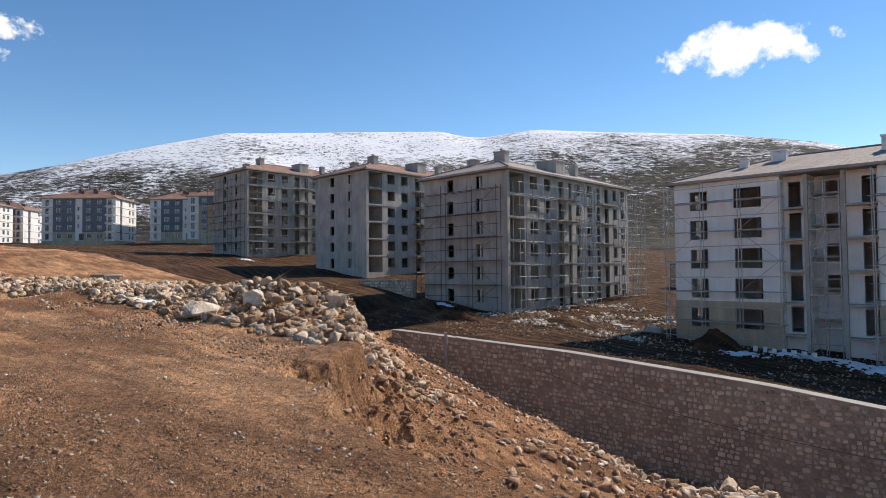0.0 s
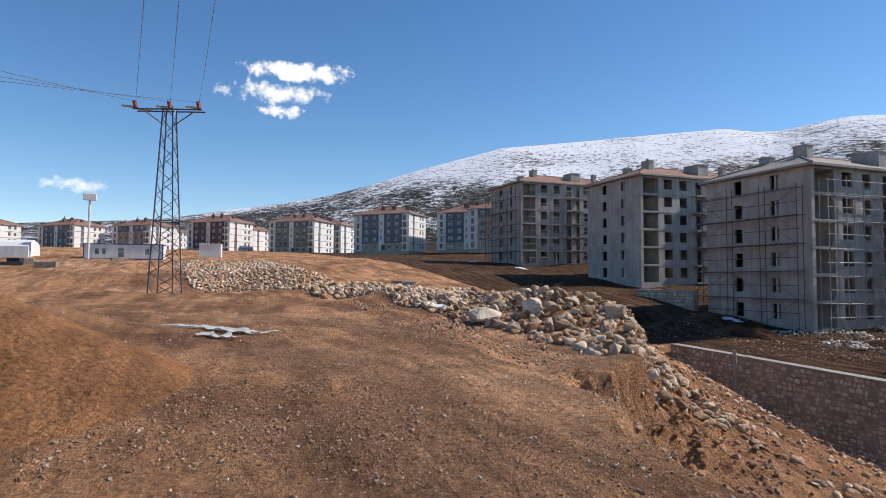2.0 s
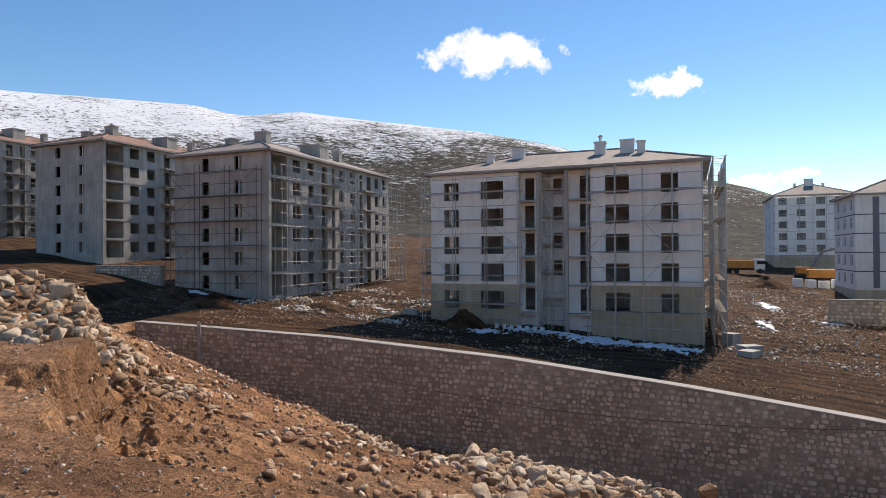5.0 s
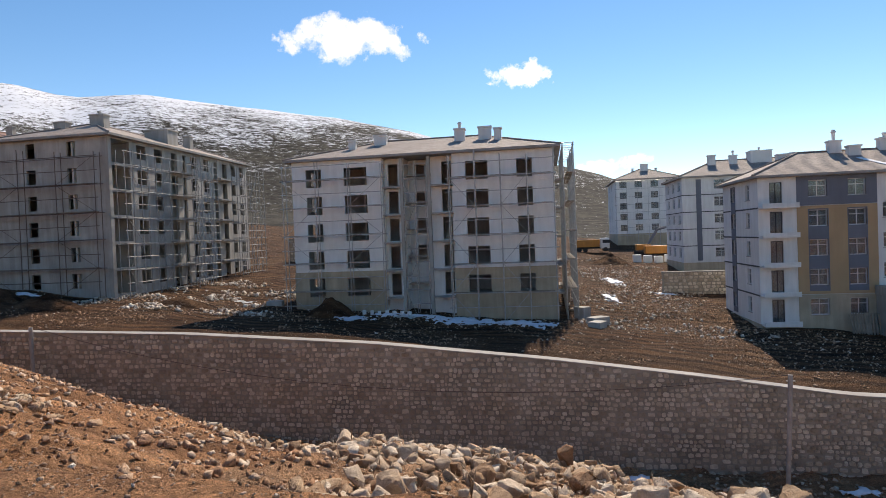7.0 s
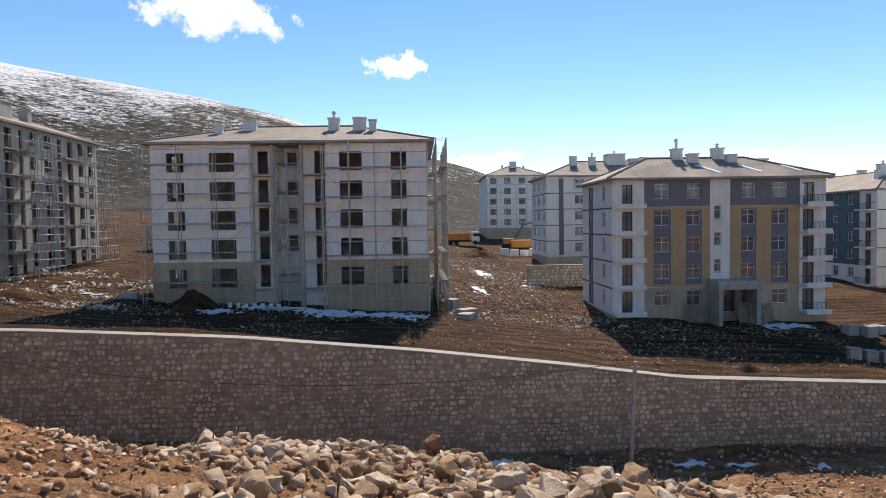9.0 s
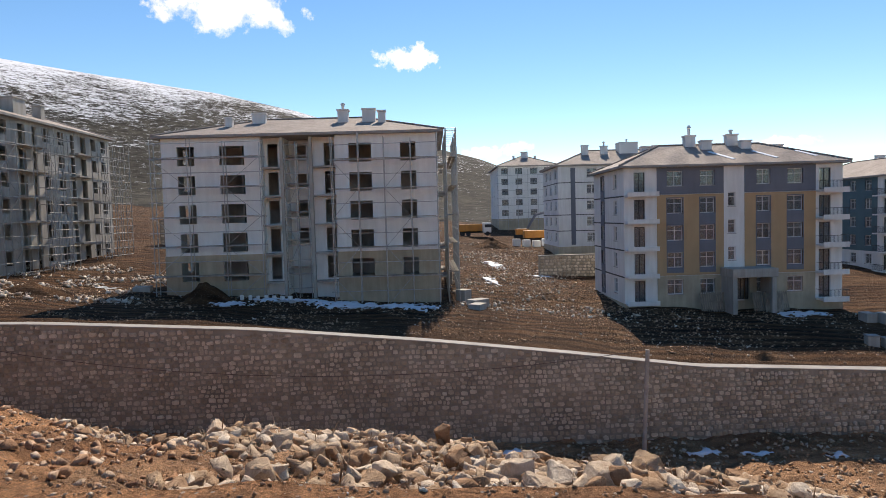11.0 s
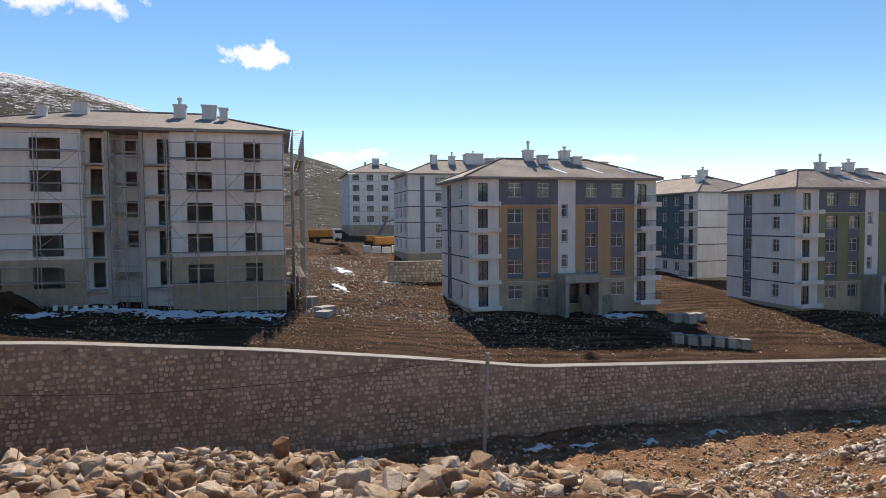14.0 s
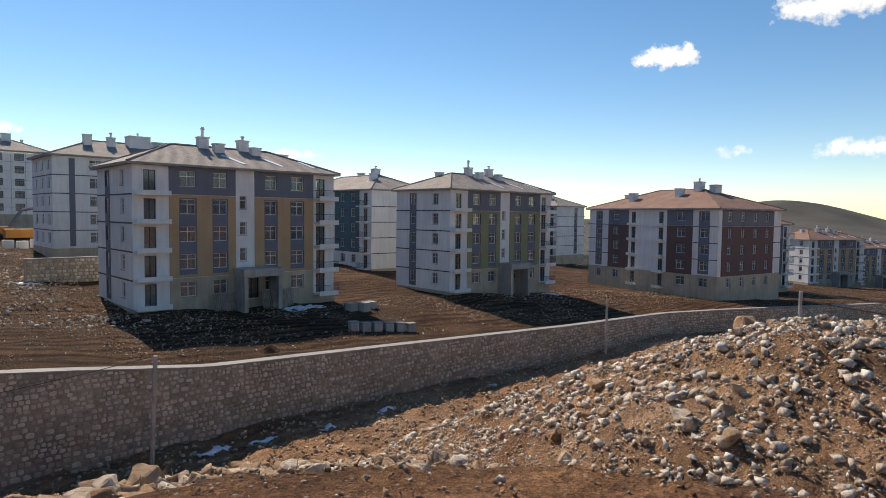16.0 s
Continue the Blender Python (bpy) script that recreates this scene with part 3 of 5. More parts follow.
def planar(bm, s0, s1, z0, z1, holes, y):
    """A thin skin in a wall's own frame, with openings, its rim turned back to the wall."""
    hs = [(max(a, s0), min(b, s1), max(c, z0), min(d, z1)) for a, b, c, d in holes if a < s1 and b > s0 and c < z1 and d > z0]
    ss = sorted({s0, s1, *[v for h in hs for v in h[:2]]})
    zs = sorted({z0, z1, *[v for h in hs for v in h[2:]]})
    for i in range(len(ss) - 1):
        for j in range(len(zs) - 1):
            cs, cz = (ss[i] + ss[i + 1]) / 2, (zs[j] + zs[j + 1]) / 2
            if any(h[0] < cs < h[1] and h[2] < cz < h[3] for h in hs):
                continue
            bm.faces.new([bm.verts.new(v) for v in ((ss[i], y, zs[j]), (ss[i + 1], y, zs[j]), (ss[i + 1], y, zs[j + 1]), (ss[i], y, zs[j + 1]))])
    for a, b, c, d in [(s0, s1, z0, z1)] + hs:
        r = [(a, c), (b, c), (b, d), (a, d)]
        for (pa, qa), (pb, qb) in zip(r, r[1:] + r[:1]):
            bm.faces.new([bm.verts.new(v) for v in ((pa, y, qa), (pa, 0.1, qa), (pb, 0.1, qb), (pb, y, qb))])


FLOOR = 2.8


def block(name, label, x, y, zb, w, d, faces, rz=0, levels=5, plinth=1.2, wall="white", roof="roof", pitch=22, over=0.6,
          glazed=True, bands=True, base="base_stone", pts=None, chimneys=(), cap=None, group="", high=0.45, frame_mat=None, sills=True):
    """An apartment block. Its own axes: front wall on x = 0..w at y = 0, facing -y."""
    T = thing(name, label, "apartment building", x, y, zb, rz, group)
    pts = pts or [(0, 0), (w, 0), (w, d), (0, d)]
    top = plinth + levels * FLOOR + high - 0.45
    holes, fills = {}, []
    for k, f in faces.items():
        hs = []
        for col in f.get("cols", ()):
            kind, s0, s1 = col[:3]
            lv = col[3] if len(col) > 3 else range(levels)
            for i in lv:
                zf = plinth + i * FLOOR
                if kind == "w":
                    h = (s0, s1, zf + 0.85, zf + 2.4)
                elif kind == "b":
                    h = (s0, s1, zf + 0.27, zf + 2.1)
                elif kind == "n":
                    h = (s0, s1, zf + 1.45, zf + 2.9)
                elif kind == "d":
                    h = (s0, s1, zf + 0.12, zf + 2.35)
                elif kind == "l":
                    h = (s0, s1, zf + 0.1, zf + 2.55)
                else:
                    h = (s0, s1, zf + 0.1, zf + 2.5)
                hs.append(h)
                fills.append((k, kind, h, i))
        holes[k] = hs
    bm = bmesh.new()
    shell(bm, pts, -1.5, top, holes)
    weld(bm)
    part("wall", bm, M[wall], T)
    xs0, xs1, ys0, ys1 = min(p[0] for p in pts), max(p[0] for p in pts), min(p[1] for p in pts), max(p[1] for p in pts)
    interior(T, 0.0, w, max(ys0, 0) + (3.2 if pts and len(pts) > 6 else 0), ys1, [plinth + i * FLOOR for i in range(levels)] + [top], top)
    for k, kind, h, i in fills:
        fr = edge_frame(pts, k)
        if glazed and kind in "wn":
            add_window(T, fr, *h, frame_mat=frame_mat, sill=sills, mullions=2 if h[1] - h[0] > 0.9 else 1)
        elif glazed and kind == "d":
            add_window(T, fr, *h, sill=False, mullions=2, cross=False, frame_mat=M["frame_dark"])
    for k, f in faces.items():
        fr = edge_frame(pts, k)
        for s0, s1, l0, l1, col in f.get("panels", ()):
            bm = bmesh.new()
            za = plinth + l0 * FLOOR + (0.02 if l0 > 0 else 0)
            planar(bm, s0, s1, za, plinth + l1 * FLOOR - 0.02, holes[k], -0.06)
            weld(bm)
            ob = part("cladding_panel", bm, M[col], T)
            ob.matrix_local = fr
        for s0, s1, l0, l1, col in f.get("strips", ()):
            bm = bmesh.new()
            planar(bm, s0, s1, plinth + l0 * FLOOR + 0.3, plinth + l1 * FLOOR - 0.3, holes[k], -0.075)
            weld(bm)
            ob = part("cladding_strip", bm, M[col], T)
            ob.matrix_local = fr
        L = (Vector(pts[(k + 1) % len(pts)]) - Vector(pts[k])).length
        if f.get("base", True) and base:
            bm = bmesh.new()
            planar(bm, -0.05, L + 0.05, -1.5, plinth + (FLOOR if f.get("tallbase", False) else 0), holes[k], -0.055)
            weld(bm)
            ob = part("plinth", bm, M[base], T)
            ob.matrix_local = fr
        if bands and f.get("bands", True):
            for i in range(1, levels):
                for s0, s1 in f.get("band_runs", [(0.0, L)]):
                    add_slab(T, fr, s0, s1, 0.05, plinth + i * FLOOR - 0.12, plinth + i * FLOOR + 0.02, M["band" if glazed else wall], "floor_band")
        for s0, s1, out, lv, rail in f.get("balconies", ()):
            for i in lv:
                z = plinth + i * FLOOR
                add_slab(T, fr, s0, s1, out, z - 0.14, z + 0.06, M["white" if glazed else "concrete"])
                if rail in ("rail", "both"):
                    add_railing(T, fr, s0, s1, out - 0.03, z + 0.06)
                if rail == "both":
                    add_slab(T, fr, s0, s1, out + 0.004, z - 0.24, z + 0.30, M["white"], "parapet", -out + 0.1)
                elif rail == "solid":
                    add_slab(T, fr, s0, s1, out + 0.004, z + 0.064, z + 0.34, M["white"], "parapet", -out + 0.12)
    rf, rise = add_roof(T, xs0, xs1, ys0, ys1, top + 0.24, pitch, over, M[roof])
    for cx, cy, cw, cd, ch, fl in chimneys:
        k = min(xs1 - xs0, ys1 - ys0) / 2 + over
        ed = min(cx - xs0, xs1 - cx, cy - ys0, ys1 - cy) + over
        add_chimney(T, cx, cy, top + 0.24 + min(ed, k) * math.tan(radians(pitch)), cw, cd, ch, M[cap] if cap else None, fl)
    return T


R5, R4 = range(5), range(1, 5)
CHIM = [(9.6, 5.5, 1.15, 0.8, 1.15, 1.1), (11.0, 4.4, 1.1, 0.8, 0.9, 0), (14.6, 5.6, 1.2, 0.8, 1.15, 0.5), (15.6, 4.4, 1.1, 0.8, 0.8, 0), (20.3, 6.2, 1.3, 0.7, 0.8, 0), (5.2, 7.5, 1.1, 0.8, 0.9, 0)]


def painted_block(name, label, x, y, zb, colour, top="slate", rz=0, roof="roof", d=15.0, cap=None, w=24.0, group="", porch=True):
    """The estate's finished type: coloured bays either side of a stair core, balconies at both ends."""
    k = w / 24.0
    S = lambda *v: tuple(q * k for q in v)
    faces = {
        0: dict(cols=[("d", *S(1.1, 2.3)), ("w", *S(4.7, 6.4)), ("w", *S(8.3, 9.9)), ("n", *S(11.4, 12.2), range(1, 4)), ("d", *S(12.0, 13.7), (0,)), ("w", *S(14.5, 16.0)), ("w", *S(17.9, 19.6)), ("d", *S(21.4, 22.7))],
                panels=[(*S(3.6, 10.9), 1, 4, colour), (*S(13.2, 21.0), 1, 4, colour), (*S(3.6, 10.9), 4, 5, top), (*S(13.2, 21.0), 4, 5, top), (*S(3.6, 10.9), 0, 1, "base_stone"), (*S(13.2, 21.0), 0, 1, "base_stone")],
                strips=[(*S(4.6, 6.5), 1, 4, top), (*S(8.2, 10.0), 1, 4, top), (*S(14.4, 16.1), 1, 4, top), (*S(17.8, 19.7), 1, 4, top)],
                balconies=[(*S(0.1, 3.5), 1.0, R5, "solid"), (*S(21.1, 23.9), 1.3, R5, "both")], bands=False, tallbase=False),
        3: dict(cols=[("w", 3.2, 4.4), ("w", d - 3.6, d - 2.4)], strips=[(3.1, 4.5, 0, 5, top)]),
        1: dict(cols=[("w", 3.2, 4.4), ("w", d - 5.6, d - 4.4), ("w", d - 3.2, d - 2.0)], strips=[(3.1, 4.5, 0, 5, top)]),
        2: dict(cols=[("w", *S(4, 5.4)), ("w", *S(10, 11.4)), ("w", *S(18, 19.4))]),
    }
    T = block(name, label, x, y, zb, w, d, faces, rz, roof=roof, chimneys=[(a * k, b, c, e, h, fl) for a, b, c, e, h, fl in CHIM], cap=cap, group=group, sills=porch)
    if porch:
        # Thin pale slabs laid aslant on the front slope below the chimneys.
        for sx, run in ((11.6, 3.2), (16.5, 3.0), (21.2, 2.4)):
            bm = bmesh.new()
            box(bm, -0.24, 0.24, -run / 2, run / 2, 0.01, 0.05, 0.015)
            ob = obj("snow_strip", bm, M["snow"])
            ob.matrix_world = T.matrix_basis @ pose(sx * k, 1.9, 15.2 + 0.24 + 2.5 * math.tan(radians(22)), 22, 0, 0) @ pose(0, 0, 0, 0, 0, 28)
            tagged(ob, "thin pale strip slanting across the roof tiles", "snow", "roof snow")
        bm = bmesh.new()
        px = 12.9 * k
        box(bm, px - 2.2, px - 1.75, -2.6, -2.15, -1.2, 3.9, 0.02)
        box(bm, px + 1.75, px + 2.2, -2.6, -2.15, -1.2, 3.9, 0.02)
        box(bm, px - 2.3, px + 2.3, -2.75, -0.08, 3.88, 4.75, 0.03)
        part("entrance_porch", bm, M["concrete"], T)
        bm = bmesh.new()
        box(bm, px - 2.19, px - 1.9, -2.14, -0.08, -1.2, 3.87)
        part("porch_wall", bm, M["concrete"], T)
        bm = bmesh.new()
        box(bm, px + 1.9, px + 2.19, -2.14, -0.08, -1.2, 3.87)
        part("porch_wall", bm, M["concrete"], T)
    return T


# ---- the block under white insulation boards
def build_board_block():
    pts = [(0, 0), (9.5, 0), (9.5, 1.3), (11.5, 1.3), (11.5, 3.4), (14.3, 3.4), (14.3, 1.3), (16.7, 1.3), (16.7, 0), (26.6, 0), (26.6, 16), (0, 16)]
    faces = {
        0: dict(cols=[("b", 1.5, 3.16), ("b", 5.55, 7.95)], tallbase=True),
        2: dict(cols=[("d", 0.35, 1.35)], base=False, bands=False),
        4: dict(cols=[("w", 0.8, 2.0, R4)], base=False, bands=False),
        6: dict(cols=[("d", 1.1, 2.1)], base=False, bands=False),
        8: dict(cols=[("b", 1.3, 3.5), ("b", 6.3, 7.8)], tallbase=True),
        9: dict(cols=[("d", 2.5, 3.8), ("w", 6.5, 7.8), ("d", 11, 12.3)], balconies=[(1.4, 5.0, 0.7, R5, ""), (9.8, 13.4, 0.7, R5, "")], tallbase=True),
        10: dict(cols=[("w", 4, 5.4), ("w", 10, 11.4), ("w", 18, 19.4)]),
        11: dict(cols=[("w", 4, 5.4), ("w", 10, 11.4)], tallbase=True),
    }
    T = block("apartment_building", "five-storey block clad in white insulation boards, windows still empty", -25.5, 60, -6.85, 26.6, 16, faces,
              plinth=2.35, wall="board", glazed=False, bands=True, pts=pts, high=0.55, pitch=17, over=0.65,
              chimneys=[(5.4, 4.0, 0.75, 0.6, 0.9, 0), (8.0, 6.0, 1.35, 0.8, 1.0, 0), (16.9, 5.4, 1.1, 0.8, 1.25, 0.7), (19.6, 5.4, 1.35, 0.8, 1.3, 0), (21.0, 4.6, 0.75, 0.6, 1.2, 0)])
    for i in range(5):
        z = 2.35 + i * FLOOR
        for x0, x1 in ((9.5, 11.5), (14.3, 16.7)):
            bm = bmesh.new()
            box(bm, x0 + 0.01, x1 - 0.01, 0.02, 1.29, z - 0.16, z)
            part("balcony_slab", bm, M["concrete"], T)
        bm = bmesh.new()
        box(bm, 11.51, 14.29, 2.0, 3.39, z - 0.16 + 1.3, z + 1.3)
        part("stair_landing", bm, M["concrete"], T)
    for x0 in (11.35, 14.15):
        bm = bmesh.new()
        box(bm, x0, x0 + 0.3, 0.0, 0.35, -1.2, 2.35 + 14.0)
        part("column", bm, M["concrete"], T)
    return T


build_board_block()


# ---- raw concrete blocks with no cladding yet
def build_raw_block(x, y, zb, label, roof, d=30.0, w=14.0):
    faces = {
        0: dict(cols=[("w", 4.2, 5.3), ("w", 9.1, 10.2)], base=False),
        1: dict(cols=[("l", 0.5, 3.4), ("w", 4.6, 6.2), ("w", 7.7, 9.2), ("d", 11.0, 12.2), ("d", 13.4, 14.2), ("w", 15.2, 16.4), ("w", 18.2, 19.5), ("d", 20.8, 21.7), ("d", 23.0, 24.2), ("w", 25.4, 26.6), ("w", 27.8, 29.0)],
                balconies=[(10.2, 14.6, 1.2, R6, ""), (20.4, 24.6, 1.2, R6, "")], base=False),
        2: dict(cols=[("w", 4, 5.4), ("w", 9, 10.4)], base=False),
        3: dict(cols=[("w", 4, 5.4), ("w", 10, 11.4), ("w", 18, 19.4)], base=False),
    }
    return block("apartment_building", label, x, y, zb, w, d, faces, levels=6, plinth=0.5, wall="concrete", roof=roof, glazed=False, base=None, pitch=19, over=0.7,
                 chimneys=[(4.5, 5.0, 1.5, 0.9, 0.9, 0), (8.5, 6.0, 1.8, 1.0, 1.3, 0.4), (10.5, 14.5, 3.2, 2.2, 1.4, 0), (10.8, 20, 1.0, 0.8, 1.6, 0)], cap="concrete", high=0.4)


R6 = range(6)
build_raw_block(-58.6, 57.6, -3.9, "bare concrete six-storey block wrapped in tube scaffolding", "roof")
build_raw_block(-91.5, 63.0, 0.6, "bare concrete six-storey block with red tiled roof", "roof_red")
build_raw_block(-125.5, 60.5, 4.4, "bare concrete six-storey block behind full scaffolding", "roof_red", d=28)

# ---- finished blocks of the estate
painted_block("apartment_building", "finished block with ochre and slate-grey bays and white balconies", 20.2, 63.0, -9.35, "ochre", w=22.8, d=11.5)
painted_block("apartment_building", "finished block with olive-green and slate-grey bays", 59.9, 60.0, -10.4, "green", w=22.9, d=11.5)


def end_block(name, label, x, y, zb, colour, roof="roof", rz=0, w=13.8, d=26.0, cap=None, levels=5, group=""):
    """A block seen by its white end wall, with a coloured long side."""
    side = dict(cols=[("d", 1.0, 2.2), ("w", 4.0, 5.4), ("w", 7.2, 8.6), ("n", 12.2, 13.0), ("w", 16.4, 17.8), ("w", 19.8, 21.2), ("d", 23.6, 24.8)],
                panels=[(3.2, 11.0, 1, levels, colour), (14.6, 22.4, 1, levels, colour)], balconies=[(0.4, 3.0, 1.1, R5, "solid"), (22.8, 25.6, 1.1, R5, "rail")], bands=False)
    faces = {0: dict(cols=[("w", 8.8, 10.0)], strips=[(8.7, 10.1, 0, levels, "slate")]), 1: side, 3: side, 2: dict(cols=[("w", 3, 4.2), ("w", 9, 10.2)])}
    return block(name, label, x, y, zb, w, d, faces, rz, roof=roof, cap=cap, group=group, levels=levels,
                 chimneys=[(4.2, 5, 1.3, 0.8, 1.2, 0), (7.0, 8, 1.6, 0.9, 1.3, 0.5), (8.0, 14, 1.3, 0.8, 1.2, 0)])


end_block("apartment_building", "white finished block with a dark blue-green stair side", 67.0, 87.0, -9.6, "teal")
end_block("apartment_building", "white finished block with grey-green bays, partly hidden by its neighbours", 146.0, 104.0, -11.0, "green")
# brown corner block
side_b = dict(cols=[("w", 2.0, 3.2), ("w", 6.2, 7.6), ("d", 10.6, 11.6), ("d", 16.8, 17.8), ("w", 20.6, 22.4), ("w", 25.2, 26.8)],
              panels=[(5.0, 10.0, 1, 4, "maroon"), (18.6, 23.8, 1, 4, "maroon"), (5.0, 10.0, 4, 5, "slate"), (18.6, 23.8, 4, 5, "slate")],
              strips=[(1.8, 3.4, 1, 5, "slate"), (25.0, 27.0, 1, 5, "slate")], balconies=[(10.2, 12.2, 0.9, R5, "solid"), (16.2, 18.2, 0.9, R5, "solid")], tallbase=True,
              band_runs=[(0, 5.0), (23.9, 28.6)])
face_b = dict(cols=[("w", 2.6, 3.7), ("w", 6.4, 7.5), ("w", 10.2, 11.3), ("w", 14.0, 15.1)], panels=[(1.0, 16.6, 1, 4, "maroon"), (1.0, 16.6, 4, 5, "slate")], tallbase=True, band_runs=[(16.7, 19.6)])
block("apartment_building", "finished block with red-brown and slate bays under a red roof", 104.0, 41.6, -12.4, 19.0, 28.6,
      {3: side_b, 0: face_b, 1: face_b, 2: face_b}, rz=-11, roof="roof_red", pitch=20,
      chimneys=[(4, 21, 1.6, 1.0, 1.4, 0), (6, 12, 1.6, 1.0, 1.4, 0), (9, 10, 1.8, 1.2, 1.6, 0.6), (11, 8, 2.0, 1.2, 1.4, 0), (6, 24, 1.0, 1.0, 1.0, 0)])
painted_block("apartment_building", "finished block with blue-green bays under a red roof", 133.4, 51.6, -15.2, "teal", top="slate", roof="roof_red", rz=-12)
painted_block("apartment_building", "finished block with ochre-brown bays under a red roof", 226.8, 61.6, -20.6, "ochre", roof="roof_red", rz=-25)
painted_block("apartment_building", "far finished block with brown bays under a red roof", 283.7, 60.3, -25.0, "ochre", roof="roof_red", rz=-25)
# blocks behind the gap
end_face = dict(cols=[("w", 2.0, 3.6), ("w", 6.4, 8.0), ("w", 10.8, 12.4)])
block("apartment_building", "white finished block with dark balcony doors behind a low stone wall", 22.6, 107.0, -5.6, 24, 14,
      {0: dict(cols=[("w", 5.0, 6.8), ("d", 8.2, 9.6), ("d", 12, 13.2), ("w", 18, 19.6)], strips=[(2.2, 3.0, 0, 5, "slate")], balconies=[(7.6, 11.0, 1.0, R5, "rail")]), 3: end_face, 1: end_face},
      chimneys=[(6, 5, 1.2, 0.8, 1.6, 0), (9.5, 5, 1.2, 0.8, 1.4, 0.8), (14, 6, 3.4, 2.4, 1.6, 0.6), (19, 5, 1.2, 0.8, 1.3, 0)])
block("apartment_building", "distant white six-storey block in scaffolding above the dirt road", 18.8, 166.0, -2.2, 15.6, 22,
      {0: dict(cols=[("w", 0.8, 2.6), ("w", 4.6, 6.4), ("w", 8.6, 10.4), ("w", 12.4, 14.2)]), 3: dict(cols=[("w", 4, 5.4), ("w", 10, 11.4)]), 1: end_face},
      wall="board", glazed=True, levels=5, plinth=2.6, bands=False, frame_mat=M["frame_dark"], chimneys=[(8, 6, 1.8, 1.0, 1.6, 0), (5, 6, 0.5, 0.5, 1.0, 0), (11, 6, 0.5, 0.5, 1.0, 0)])
# the older estate on the rise: bearing, distance along the view's middle, ground height
for col, az, r, zb, lab, top in (
        ("slate", 77.0, 279.0, 13.0, "finished block with slate-grey bays under a red roof", "slate"),
        ("green", 84.6, 325.0, 13.0, "finished block with olive bays and white end wall", "slate"),
        ("maroon", 91.4, 340.0, 12.6, "finished block with brown bays and white end wall", "maroon"),
        ("ochre", 97.1, 370.0, 11.6, "finished block with dull ochre bays", "slate"),
        ("teal", 102.2, 385.0, 11.2, "finished block with blue-grey bays", "slate"),
        ("ochre", 107.5, 400.0, 11.0, "far finished block with ochre bays", "slate"),
        ("slate", 69.3, 268.0, 13.2, "finished block with dark slate bays", "slate"),
        ("ochre", 66.4, 252.0, 13.2, "finished block with ochre and slate bays", "slate"),
        ("ochre", 82.0, 352.0, 13.6, "finished block with ochre bays behind a white one", "slate"),
        ("maroon", 89.0, 395.0, 13.0, "finished white block behind a brown one", "slate"),
        ("teal", 95.6, 420.0, 12.4, "finished white block behind an ochre one", "slate")):
    painted_block("apartment_building", lab, -0.87 * r * math.sin(radians(az)), 0.87 * r * math.cos(radians(az)), 1.5 + (zb - 1.5) * 0.87 - 0.4, col, top=top, roof="roof_red", rz=46, cap="maroon", group="older estate blocks", porch=False)

# ---------------------------------------------------------------- stones
rng = np.random.default_rng(7)


def hull_shape(points, stretch, seed):
    """A broken stone: the hull of random points, as arrays."""
    g = np.random.default_rng(seed)
    p = g.uniform(-1, 1, (points, 3))
    p /= np.maximum(1, np.linalg.norm(p, axis=1) / 1.12)[:, None]
    p *= stretch
    bm = bmesh.new()
    for v in p:
        bm.verts.new(v)
    bmesh.ops.convex_hull(bm, input=bm.verts)
    bmesh.ops.delete(bm, geom=[v for v in bm.verts if not v.link_faces], context="VERTS")
    bm.verts.index_update()
    v = np.array([q.co[:] for q in bm.verts])
    f = np.array([[q.index for q in fc.verts] for fc in bm.faces])
    bm.free()
    return v, f


def rough_shape(points, stretch, seed):
    """A weathered block: a hull broken once more, its faces knocked in and its corners worn."""
    v, f = hull_shape(points, stretch, seed)
    bm = bmesh.new()
    vs = [bm.verts.new(q) for q in v]
    for q in f:
        bm.faces.new([vs[k] for k in q])
    bmesh.ops.bevel(bm, geom=list(bm.edges), offset=0.07, segments=1, affect="EDGES")
    bmesh.ops.triangulate(bm, faces=[q for q in bm.faces if q.calc_area() > 0.06 or len(q.verts) > 4])
    bmesh.ops.subdivide_edges(bm, edges=[e for e in bm.edges if e.calc_length() > 0.55], cuts=1)
    bmesh.ops.triangulate(bm, faces=bm.faces)
    for q in bm.verts:
        q.co *= 1 + 0.16 * noise.fractal(q.co * 1.7 + Vector((seed, 0, 0)), 1.0, 2.0, 3)
    bm.verts.index_update()
    out = np.array([q.co[:] for q in bm.verts]), np.array([[k.index for k in q.verts] for q in bm.faces])
    bm.free()
    return out


ROCKS = [hull_shape(int(rng.integers(9, 14)), rng.uniform((0.7, 0.6, 0.5), (1.0, 0.95, 0.9)), 100 + i) for i in range(24)]
BLOCKS = [rough_shape(int(rng.integers(9, 13)), rng.uniform((0.75, 0.65, 0.5), (1.0, 0.95, 0.9)), 300 + i) for i in range(22)]
CHIPS = [hull_shape(8, rng.uniform((0.8, 0.6, 0.4), (1.1, 1.0, 0.8)), 500 + i) for i in range(20)]
SMALL = [hull_shape(8, rng.uniform((0.7, 0.6, 0.4), (1.0, 0.9, 0.7)), 200 + i) for i in range(10)]


